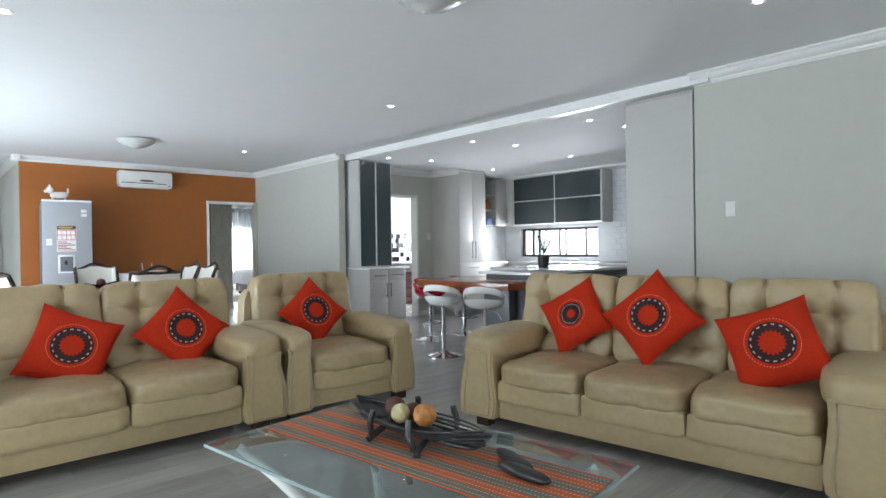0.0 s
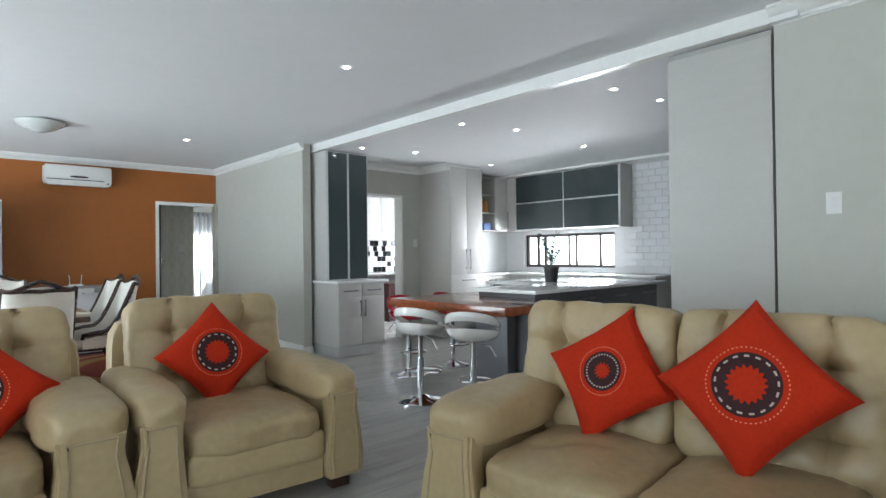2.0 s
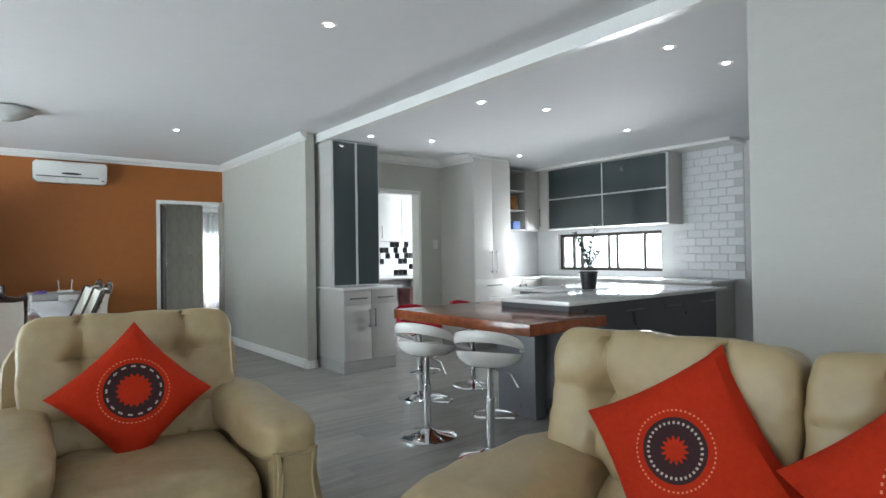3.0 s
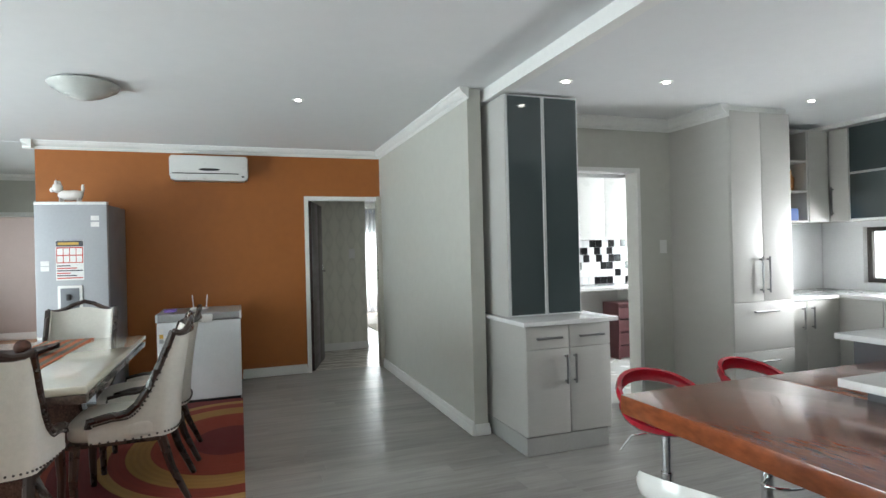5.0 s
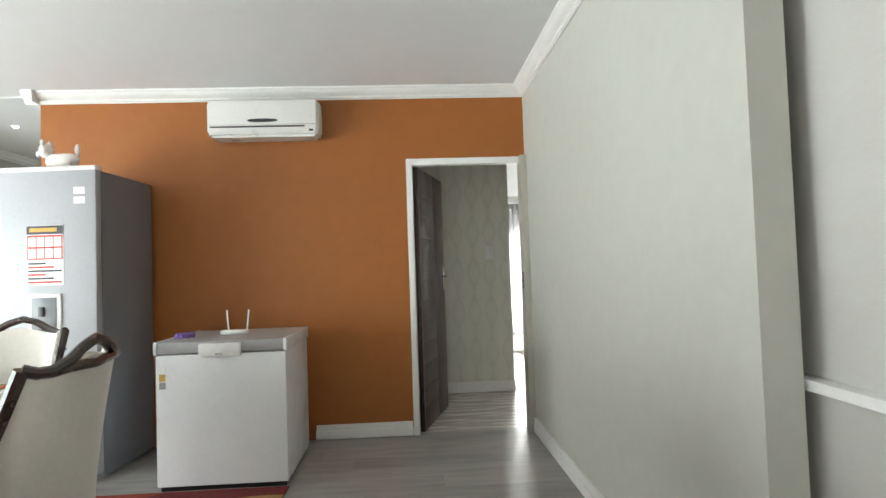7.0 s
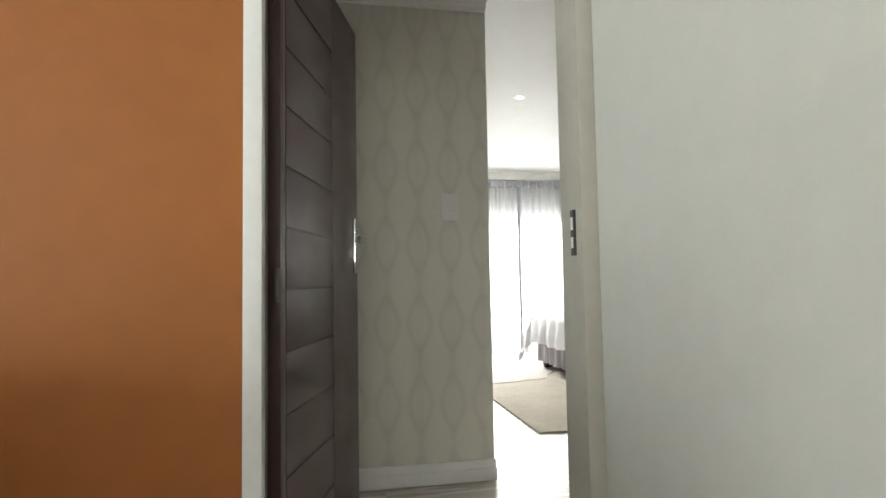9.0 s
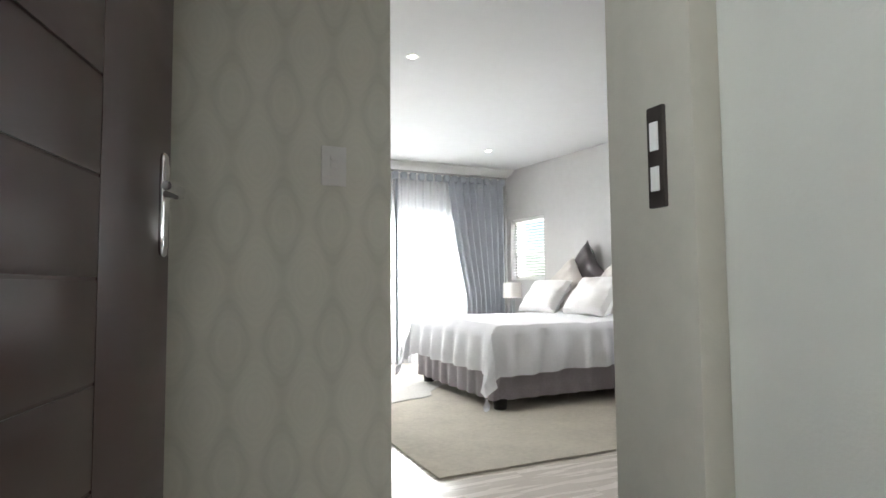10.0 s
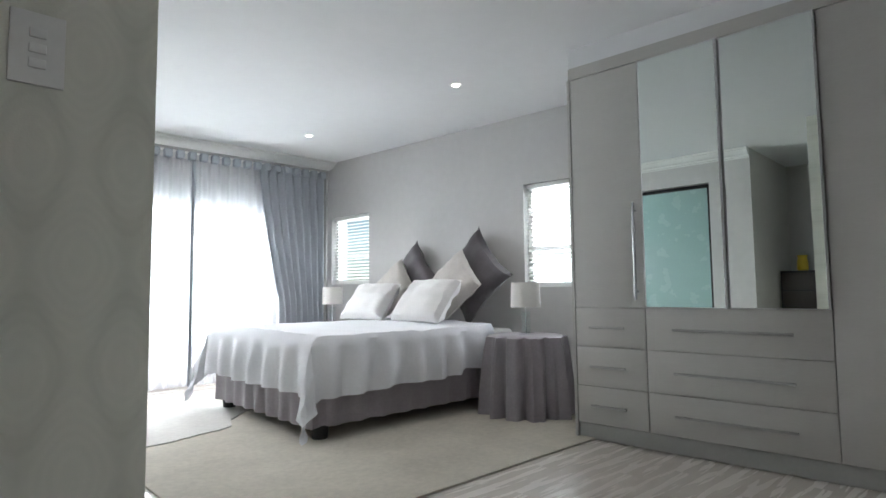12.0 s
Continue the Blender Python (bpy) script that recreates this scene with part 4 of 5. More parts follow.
def dining_chair():
    t = thing("dining_chair", "white leather dining chair with a carved brown frame", "dining chair", pose(0, 0, 0), "chairs round the dining table")
    part("seat", puff(0, 0.02, 0.445, 0.50, 0.52, 0.12, 5, 10, 0.003, 0, (), 0.02), CREAM, t)
    part("seat_rail", box(-0.24, 0.24, -0.20, 0.265, 0.365, 0.392, 0.008), BROWNTRIM, t)

    def crown(q):
        """Height of the upper edge: crest behind, sweeping down along the sides."""
        k = abs(q)
        if k < 0.5:
            return 0.955 + 0.035 * math.exp(-(k / 0.2) ** 2) + 0.025 * (k / 0.5) ** 4
        f = min((k - 0.5) / 0.30, 1.0)
        return 0.98 - 0.445 * (1 - (1 - f) ** 2.4) if k < 0.86 else 0.535 - 0.02 * (k - 0.86) / 0.14

    def shell(q, v, grow=0.0):
        """q runs round the back from one arm tip to the other, v up from the seat rail."""
        k, sg = abs(q), (1 if q > 0 else -1)
        z = 0.39 + (crown(q) - 0.39) * v
        up = max(z - 0.45, 0) / 0.55
        if k < 0.5:
            x, y = 0.235 * math.sin(k / 0.5 * 1.4) / math.sin(1.4), -0.285 + 0.075 * (k / 0.5) ** 2.4
        else:
            x, y = 0.235 + 0.027 * (k - 0.5) / 0.5, -0.21 + 0.36 * ((k - 0.5) / 0.5)
        x *= 1 + 0.06 * up
        y -= 0.075 * up ** 1.4
        return Vector((sg * (x + grow), y - (grow if k < 0.5 else 0), z))
    bm = bmesh.new()
    n, m_ = 48, 12
    gr = [[bm.verts.new(shell(2 * i / n - 1, j / m_)) for j in range(m_ + 1)] for i in range(n + 1)]
    for i in range(n):
        for j in range(m_):
            bm.faces.new((gr[i][j], gr[i + 1][j], gr[i + 1][j + 1], gr[i][j + 1]))
    bmesh.ops.recalc_face_normals(bm, faces=bm.faces[:])
    bmesh.ops.solidify(bm, geom=bm.faces[:], thickness=0.03)
    part("backrest", bm, CREAM, t)
    for s in (-1, 1):
        pts = [tuple(shell(s * q, 1.0)) for q in (0.5, 0.53, 0.57, 0.62, 0.68, 0.74, 0.80, 0.86, 0.93, 1.0)]
        pts.append(tuple(shell(s * 1.0, 0.72)))
        sf = part("side_frame", tube(pts, 0.021, 8), BROWNTRIM, t)
        studs = bmesh.new()
        for i in range(30):
            q = 0.52 + 0.46 * i / 29
            p = shell(s * q, 1.0, 0.012) - Vector((0, 0, 0.024)) - Vector((0, 0.012, 0))
            bmesh.ops.create_icosphere(studs, subdivisions=1, radius=0.007, matrix=Matrix.Translation(p))
        tagged(part("studs", studs, BRONZE, sf), "", "", "", "stuff")
        part("leg", tube([(s * 0.215, 0.225, 0.37), (s * 0.22, 0.235, 0.2), (s * 0.215, 0.23, 0.0)], 0.027, 8, 0.017), BROWNTRIM, t)
        part("leg", tube([(s * 0.20, -0.20, 0.39), (s * 0.205, -0.25, 0.2), (s * 0.21, -0.34, 0.0)], 0.028, 8, 0.017), BROWNTRIM, t)
    rail = [shell(q / 10, 1.0) for q in range(-5, 6)]
    cr = part("crest_rail", tube([p + Vector((0, 0, 0.05 * math.exp(-((i - 5) / 1.9) ** 2))) for i, p in enumerate(rail)], 0.018, 8), BROWNTRIM, t)
    part("crest_scroll", tube([p - Vector((0, 0, 0.03 * math.exp(-((i - 5) / 1.3) ** 2))) for i, p in enumerate(rail)], 0.016, 8), BROWNTRIM, cr)
    band = bmesh.new()
    for i in range(36):
        p = shell(-0.98 + 1.96 * i / 35, 0.04, 0.008)
        bmesh.ops.create_icosphere(band, subdivisions=1, radius=0.007, matrix=Matrix.Translation(p))
    tagged(part("studs", band, BRONZE, t), "", "", "", "stuff")
    return t


ch = dining_chair()
ch.matrix_basis = pose(3.08, 7.34, 0.012, 0, 0, 90)
for x, y, rz in ((3.09, 7.97, 92), (2.47, 8.78, 180), (2.56, 6.93, 0), (1.62, 7.5, -90), (1.62, 8.06, -88)):
    copy_thing(ch, pose(x, y, 0.012, 0, 0, rz))

# chest freezer
fz = thing("chest_freezer", "white chest freezer with a grey lid", "freezer", pose(3.35, 9.83, 0.0))
part("body", box(-0.375, 0.375, -0.345, 0.345, 0.03, 0.79, 0.012), ENAMEL, fz)
part("lid", box(-0.38, 0.38, -0.352, 0.35, 0.795, 0.865, 0.014), GREYLID, fz)
part("lid_edge", box(0.362, 0.384, -0.356, 0.35, 0.792, 0.868, 0.006), ENAMEL, fz)
part("lid_edge", box(-0.384, -0.362, -0.356, 0.35, 0.792, 0.868, 0.006), ENAMEL, fz)
hd = part("handle", box(-0.12, 0.12, -0.378, -0.345, 0.775, 0.852, 0.010), PLASTIC, fz)
part("lock", box(-0.02, 0.02, -0.381, -0.377, 0.785, 0.797), GREYLID, hd)
for x, z, mt in ((-0.335, 0.66, INKGOLD), (-0.335, 0.71, PAPER), (-0.335, 0.615, GREYLID), (-0.30, 0.65, PAPER)):
    part("sticker", box(x - 0.018, x + 0.018, -0.3465, -0.3445, z - 0.02, z + 0.02), mt, fz)
part("plinth", box(-0.36, 0.36, -0.32, 0.33, 0.0, 0.03), BLACK, fz)
rt = thing("router", "white wireless router with two aerials on the freezer", "router", pose(3.33, 9.83, 0.866, 0, 0, -4))
part("body", puff(0, 0, 0.014, 0.17, 0.10, 0.027, 5, 6, 0), PLASTIC, rt)
for s in (-1, 1):
    part("aerial", tube([(s * 0.06, 0.05, 0.015), (s * 0.072, 0.055, 0.15)], 0.005, 8), PLASTIC, rt)
solo("cable_coil", tube([(0.05 * math.cos(a) * (1 + 0.15 * math.sin(2.3 * a)), 0.045 * math.sin(a), 0.008 + 0.022 * abs(math.sin(a * 0.7))) for a in [i * 0.4 for i in range(60)]], 0.006, 6), PURPLE, "coiled purple cable on the freezer lid", "cable", pose(3.08, 9.66, 0.866))
solo("power_cord", tube([(0.03 * math.sin(k * 1.1), 0.02 * math.cos(k), 0.01 + 0.02 * k) for k in range(16)], 0.006, 6), PLASTIC, "white power cord hanging behind the freezer", "cable", pose(2.90, 10.3, 0))

# fridge
fr = thing("fridge", "tall silver fridge freezer with a water dispenser", "fridge", pose(2.25, 9.70, 0, 0, 0, -4))
part("cabinet", box(-0.30, 0.30, 0.06, 0.66, 0.03, 1.93, 0.012), STEELSIDE, fr)
part("upper_door", box(-0.302, 0.302, -0.005, 0.055, 0.70, 1.94, 0.016), STEEL, fr)
part("lower_door", box(-0.302, 0.302, -0.005, 0.055, 0.06, 0.68, 0.016), STEEL, fr)
part("top_cap", box(-0.302, 0.302, -0.007, 0.06, 1.925, 1.955, 0.008), PLASTIC, fr)
part("handle_groove", box(-0.295, 0.10, -0.012, -0.004, 0.675, 0.70, 0.003), PLASTIC, fr)
ds = part("dispenser", box(-0.12, 0.085, -0.016, -0.004, 0.91, 1.17, 0.006), PLASTIC, fr, "pale framed water dispenser")
part("recess", box(-0.095, 0.06, -0.019, -0.015, 0.935, 1.145, 0.004), STEELSIDE, ds)
part("spout", box(-0.045, -0.01, -0.032, -0.018, 1.03, 1.09, 0.005), BLACK, ds)
po = part("poster", box(-0.13, 0.10, -0.0075, -0.0048, 1.22, 1.59), PAPER, fr, "printed promotional sheet")
part("print_band", box(-0.128, 0.098, -0.0087, -0.0072, 1.535, 1.588), INKDARK, po)
part("print_line", box(-0.11, 0.06, -0.0096, -0.0084, 1.55, 1.574), INKGOLD, po)
part("print_frame", box(-0.125, 0.095, -0.0083, -0.0072, 1.38, 1.53), INKRED, po)
for i in range(4):
    for j in range(2):
        part("print_box", box(-0.118 + i * 0.053, -0.072 + i * 0.053, -0.0092, -0.0081, 1.388 + j * 0.07, 1.448 + j * 0.07), PAPER, po)
for j in range(6):
    part("print_line", box(-0.12, 0.09 - 0.05 * (j % 3), -0.0083, -0.0072, 1.235 + j * 0.023, 1.246 + j * 0.023), INKDARK if j % 2 else INKRED, po)
for x, z in ((0.20, 1.80), (0.20, 1.74), (-0.22, 1.33), (-0.22, 1.38)):
    part("sticker", box(x - 0.035, x + 0.035, -0.0075, -0.0048, z - 0.022, z + 0.022), PAPER, fr)
dog = puff(0, 0, 0.07, 0.20, 0.08, 0.08, 2.6, 10, 0.01, 3)
for x, y, z, w, h in ((-0.10, 0, 0.125, 0.085, 0.085), (-0.145, 0, 0.11, 0.04, 0.04), (-0.10, 0.03, 0.165, 0.03, 0.04), (-0.10, -0.03, 0.165, 0.03, 0.04), (0.10, 0, 0.12, 0.03, 0.07), (-0.07, 0.02, 0.025, 0.03, 0.05), (-0.07, -0.02, 0.025, 0.03, 0.05), (0.07, 0.02, 0.025, 0.03, 0.05), (0.07, -0.02, 0.025, 0.03, 0.05)):
    bmesh.ops.create_icosphere(dog, subdivisions=2, radius=0.5, matrix=Matrix.LocRotScale((x, y, z), None, (w, w, h)))
solo("ornament_figurine", dog, PORCELAIN, "small white porcelain animal ornament on the fridge", "ornament", pose(2.19, 9.95, 1.955, 0, 0, -8) @ Matrix.Diagonal((1.1, 1.1, 1.25, 1)))

# hall door
hd = thing("door_2", "dark brown half glazed door standing open", "door", pose(0.44, 13.17, 0, 0, 0, -104))
hd["kind"] = "structure"
for nm, b in (("stile", (0, 0.11, 0, 2.02)), ("stile", (0.69, 0.80, 0, 2.02)), ("rail", (0.11, 0.69, 0, 0.95)), ("rail", (0.11, 0.69, 1.88, 2.02))):
    part(nm, box(b[0], b[1], -0.02, 0.02, b[2], b[3], 0.004), DARKWOOD, hd)
gp = part("pane", box(0.112, 0.688, -0.004, 0.004, 0.952, 1.878), GLASS, hd)
part("handle", tube([(0.74, -0.02, 1.05), (0.74, -0.06, 1.05), (0.64, -0.065, 1.05)], 0.009), CHROME, hd)


# ---- bedroom door ----
leafm = pose(4.528, 10.452, 0.008, 0, 0, 74.0)
door = thing("door_1", "dark mahogany door with grooved panels, standing open", "door", leafm)
door["kind"] = "structure"
zs = [0.165 * k for k in range(12)] + [2.03]
part("core", box(0.0, 0.825, -0.017, 0.015, 0, 2.03, 0.002), DOORWOOD, door)
for z0, z1 in zip(zs, zs[1:]):
    part("panel", box(0.040, 0.48, -0.0205, -0.0165, z0 + 0.003, z1 - 0.003, 0.0006), DOORWOOD, door)
part("stile", box(0.0, 0.037, -0.0205, -0.0165, 0, 2.03, 0.002), DOORWOOD, door)
part("stile", box(0.483, 0.825, -0.0205, -0.0165, 0, 2.03, 0.002), DOORWOOD, door)
for s in (-1, 1):
    pl = part("handle_plate", puff(0.775, s * 0.024, 1.15, 0.040, 0.012, 0.22, 5, 5, 0), CHROME, door, "satin nickel handle plate")
    part("lever", tube([(0.765, s * 0.024, 1.17), (0.765, s * 0.062, 1.17), (0.74, s * 0.068, 1.172), (0.65, s * 0.068, 1.17)], 0.010), CHROME, pl)
for z in (0.25, 1.0, 1.8):
    part("hinge", cyl(0.0, -0.012, z - 0.045, z + 0.045, 0.008, seg=10), BRONZE, door)

# ---- kitchen ----
sb = thing("base_cabinet", "greige base cabinet with two drawers and two doors", "cabinet", pose(5.88, 7.22, 0))
part("body", box(-0.345, 0.325, -0.26, 0.53, 0.13, 0.885), CABINET, sb)
part("plinth", box(-0.35, 0.30, -0.275, 0.53, 0.004, 0.128), CABLINE, sb)
for s in (-1, 1):
    cx = -0.01 + s * 0.169
    d = part("drawer", box(cx - 0.166, cx + 0.166, -0.282, -0.262, 0.725, 0.88, 0.002), CABINET, sb)
    bar_handle(d, (cx - 0.10, -0.282, 0.80), (cx + 0.10, -0.282, 0.80), (0, -0.03, 0))
    d = part("door", box(cx - 0.166, cx + 0.166, -0.282, -0.262, 0.135, 0.72, 0.002), CABINET, sb)
    bar_handle(d, (-0.01 + s * 0.035, -0.282, 0.48), (-0.01 + s * 0.035, -0.282, 0.68), (0, -0.03, 0))
solo("worktop_end", box(5.50, 6.255, 6.90, 7.755, 0.887, 0.917, 0.004), STONE, "white quartz top on the small base cabinet", "worktop")
tc = thing("display_cabinet", "tall smoked glass display cabinet with aluminium frames", "cabinet", pose(5.85, 7.35, 0.918))
part("body", box(-0.30, 0.30, -0.13, 0.40, 0.0, HK - 0.93), CABINET, tc)
for s in (-1, 1):
    d = part("door", box(s * 0.15 - 0.147, s * 0.15 + 0.147, -0.150, -0.132, 0.003, HK - 0.935, 0.002), ALU, tc)
    part("glass", box(s * 0.15 - 0.135, s * 0.15 + 0.135, -0.153, -0.1505, 0.014, HK - 0.948), DARKGLASS, d, "smoked grey glass")
tu = thing("tall_cupboard", "tall greige cupboard up to the ceiling", "cupboard", pose(7.5, 7.07, 0))
part("body", box(0.0, 0.66, 0.02, 0.80, 0.10, HK - 0.05), CABINET, tu)
part("filler", box(0.0, 0.66, 0.03, 0.80, HK - 0.049, HK - 0.002), TRIM, tu)
part("plinth", box(0.01, 0.65, 0.06, 0.80, 0.004, 0.098), CABLINE, tu)
for x0, x1, hx in ((0.002, 0.328, 0.29), (0.332, 0.658, 0.37)):
    d = part("door", box(x0, x1, 0.0, 0.019, 0.93, HK - 0.052, 0.002), CABINET, tu)
    bar_handle(d, (hx, 0, 1.0), (hx, 0, 1.30), (0, -0.032, 0))
for z0, z1 in ((0.52, 0.925), (0.105, 0.515)):
    d = part("drawer", box(0.002, 0.658, 0.0, 0.019, z0, z1, 0.002), CABINET, tu)
    bar_handle(d, (0.2, 0, z1 - 0.08), (0.46, 0, z1 - 0.08), (0, -0.032, 0))
ns_ = thing("open_shelf", "open greige shelf unit with jars and books", "shelf", pose(8.61, 7.53, 1.60))
part("back", box(0.02, 0.33, 0.32, 0.345, 0, 0.90), CABINET, ns_)
for x in (0.0, 0.335):
    part("side", box(x, x + 0.018, 0.0, 0.345, 0, 0.90), CABINET, ns_)
for z in (0.0, 0.29, 0.58, 0.882):
    part("shelf", box(0.018, 0.335, 0.0, 0.32, z, z + 0.018), CABINET, ns_)
solo("jar", lathe([(0.05, 0), (0.07, 0.02), (0.075, 0.12), (0.05, 0.17), (0.055, 0.2), (0.03, 0.215)]), BALLGOLD, "brown and gold patterned jar on the shelf", "jar", pose(8.80, 7.64, 1.909))
solo("storage_tin", box(-0.08, 0.08, -0.07, 0.07, 0, 0.12, 0.01), BLUE, "blue tin on the lower shelf", "tin", pose(8.80, 7.64, 1.619))
uc = thing("corner_cupboard", "greige corner wall cupboard", "cupboard", pose(8.97, 7.53, 1.60))
part("body", box(0, 0.279, 0.02, 0.345, 0, 0.90), CABINET, uc)
part("door", box(0.003, 0.276, 0, 0.018, 0.002, 0.898, 0.002), CABINET, uc)
u2 = thing("wall_cupboard", "narrow greige wall cupboard beside the glass units", "cupboard", pose(9.25, 7.34, 1.60))
part("body", box(0.02, 0.345, 0.002, 0.186, 0, 0.90), CABINET, u2)
d = part("door", box(0, 0.018, 0.003, 0.184, 0.002, 0.898, 0.002), CABINET, u2)
bar_handle(d, (0, 0.15, 0.06), (0, 0.15, 0.34), (-0.03, 0, 0))
ug = thing("glass_wall_cabinet", "wall cabinet with four smoked glass lift doors", "cabinet", pose(9.25, 5.40, 1.61))
part("body", box(0.022, 0.345, 0.0, 1.935, 0, 0.895), CABINET, ug)
part("side_panel", box(0.0, 0.345, -0.02, -0.001, -0.01, 0.92), CABINET, ug)
for y0, y1 in ((0.003, 0.965), (0.970, 1.932)):
    for z0, z1 in ((0.003, 0.445), (0.450, 0.892)):
        d = part("door", box(0.0, 0.020, y0, y1, z0, z1, 0.002), ALU, ug)
        part("glass", box(-0.003, -0.0005, y0 + 0.008, y1 - 0.008, z0 + 0.008, z1 - 0.008), DARKGLASS, d, "smoked grey glass")
setting("bulkhead_kitchen", box(9.2, 9.598, 4.6, 7.87, 2.512, HK + 0.02), TRIM)
bc = thing("base_units", "greige base units along the window wall", "cabinet", pose(9.0, 4.75, 0))
part("body", box(0.02, 0.59, 0.0, 2.68, 0.10, 0.875), CABINET, bc)
part("plinth", box(0.05, 0.59, 0.0, 2.68, 0.004, 0.098), CABLINE, bc)
for i in range(5):
    d = part("door", box(0.0, 0.019, 0.004 + i * 0.536, 0.532 + i * 0.536, 0.105, 0.87, 0.002), CABINET, bc)
    bar_handle(d, (0, 0.46 + i * 0.536, 0.62), (0, 0.46 + i * 0.536, 0.82), (-0.03, 0, 0))
bd = thing("base_units", "greige corner base units", "cabinet", pose(8.165, 7.28, 0))
part("body", box(0, 0.835, 0.02, 0.595, 0.10, 0.875), CABINET, bd)
for i in range(2):
    d = part("door", box(0.003 + i * 0.42, 0.415 + i * 0.42, 0.0, 0.019, 0.105, 0.87, 0.002), CABINET, bd)
    bar_handle(d, (0.36 + i * 0.12, 0, 0.62), (0.36 + i * 0.12, 0, 0.82), (0, -0.03, 0))
wt = setting("worktop", box(8.975, 9.595, 4.72, 7.875, 0.878, 0.912, 0.004), STONE, "white quartz worktop in the kitchen corner")
part("worktop_leg", box(8.163, 8.974, 7.255, 7.875, 0.878, 0.912, 0.004), STONE, wt)

# white wedge tiles beside the wall cabinets
tw = setting("wall_tiling", box(9.592, 9.599, 4.62, 5.36, 0.90, 2.50), GROUT, "white bevelled brick tiles")
tile = mesh_of("tile", box(-0.012, 0.0, -0.098, 0.098, -0.048, 0.048, 0.009, 1), TILEW, False)
for r in range(16):
    for c in range(4):
        y = 4.72 + c * 0.2 + (0.1 if r % 2 else 0)
        o = new("tile", tile)
        o.parent = tw
        o.location = (9.592, y, 0.965 + r * 0.1)
splash = box(9.593, 9.598, 5.36, 7.87, 0.913, 0.985)
for y0, y1, z0 in ((5.36, 5.688, 0.9855), (7.452, 7.87, 0.9855), (5.69, 7.45, 1.542)):
    add_box(splash, 9.593, 9.598, y0, y1, z0, 1.60)
setting("backsplash", splash, TILEW, "white glossy splashback round the window")
setting("backsplash_corner", box(8.17, 9.59, 7.872, 7.878, 0.913, 1.60), TILEW, "white glossy splashback")

# tall unit that ends beside the lounge wall
pu = thing("tall_unit", "tall grey unit whose side panel faces the lounge", "cupboard", pose(5.577, 2.212, 0))
part("side_panel", box(0, 0.02, 0, 0.63, 0.004, 2.50, 0.001), CABINET, pu)
part("body", box(0.022, 2.6, 0.0, 0.60, 0.10, 2.50), CABINET, pu)
part("shadow_gap", box(0.012, 0.02, 0.0, 0.62, 2.502, 2.535), CABLINE, pu)
for i in range(4):
    part("door", box(0.025 + i * 0.644, 0.665 + i * 0.644, 0.602, 0.622, 0.105, 2.495, 0.002), CABINET, pu)

# island
isl = thing("kitchen_island", "grey kitchen island with a white stepped top", "kitchen island", pose(0, 0, 0))
part("body", box(5.93, 8.15, 4.28, 4.98, 0.08, 0.866), ISLAND, isl)
part("wing", box(6.93, 8.15, 4.981, 5.72, 0.08, 0.866), ISLAND, isl)
part("plinth", box(5.97, 8.10, 4.33, 4.98, 0.004, 0.079), ISLAND, isl)
part("top", box(5.84, 8.22, 4.20, 5.03, 0.868, 0.90, 0.004), STONE, isl, "white quartz slab")
part("top_wing", box(6.86, 8.22, 5.0305, 5.78, 0.868, 0.90, 0.004), STONE, isl, "white quartz slab")
bm = box(5.16, 5.928, 3.95, 5.43, 0.745, 0.82, 0.006)
part("bar_slab", bm, KIAAT, isl, "polished red hardwood breakfast slab")
part("bar_slab_wing", box(5.9285, 6.85, 4.985, 5.43, 0.745, 0.82, 0.006), KIAAT, isl, "polished red hardwood breakfast slab")
part("slab_leg", box(5.80, 5.92, 4.5, 4.9, 0.004, 0.744, 0.01), ISLAND, isl)
for s in range(3):
    bar_handle(isl, (6.6 + s * 0.6, 4.28, 0.78), (6.85 + s * 0.6, 4.28, 0.78), (0, -0.03, 0))

pl = thing("pot_plant", "zamia plant in a black pot on the island", "plant", pose(7.12, 5.0, 0.901))
part("pot", lathe([(0.062, 0), (0.066, 0.004), (0.082, 0.15), (0.09, 0.152), (0.09, 0.17), (0.078, 0.172), (0.074, 0.14)]), BLACK, pl)
part("soil", cyl(0, 0, 0.138, 0.145, 0.073), SOIL, pl)
rg = random.Random(4)
for i in range(6):
    a = i * 1.1 + 0.3
    hgt = (0.46, 0.30, 0.38, 0.24, 0.34, 0.20)[i]
    lean = (0.20, 0.09, 0.12, 0.13, 0.07, 0.10)[i]
    pts = [Vector((math.cos(a) * lean * f * f, math.sin(a) * lean * f * f, 0.14 + hgt * f)) for f in [k / 7 for k in range(8)]]
    sm = part("stem", tube(pts, 0.006, 6, 0.003), BIRD, pl)
    lv = bmesh.new()
    for k in range(2, 8):
        for s in (-1, 1):
            p = pts[k]
            d = Vector((math.cos(a + s * 1.35), math.sin(a + s * 1.35), 0.45 + 0.2 * rg.random())).normalized()
            sd = d.cross(Vector((0.1, 0.2, 1))).normalized() * 0.017
            ln = 0.075 + 0.012 * rg.random()
            q = [lv.verts.new(p), lv.verts.new(p + d * ln * 0.5 + sd), lv.verts.new(p + d * ln), lv.verts.new(p + d * ln * 0.5 - sd)]
            lv.faces.new(q)
    bmesh.ops.solidify(lv, geom=lv.faces[:], thickness=0.0015)
    part("leaves", lv, BIRD, sm)


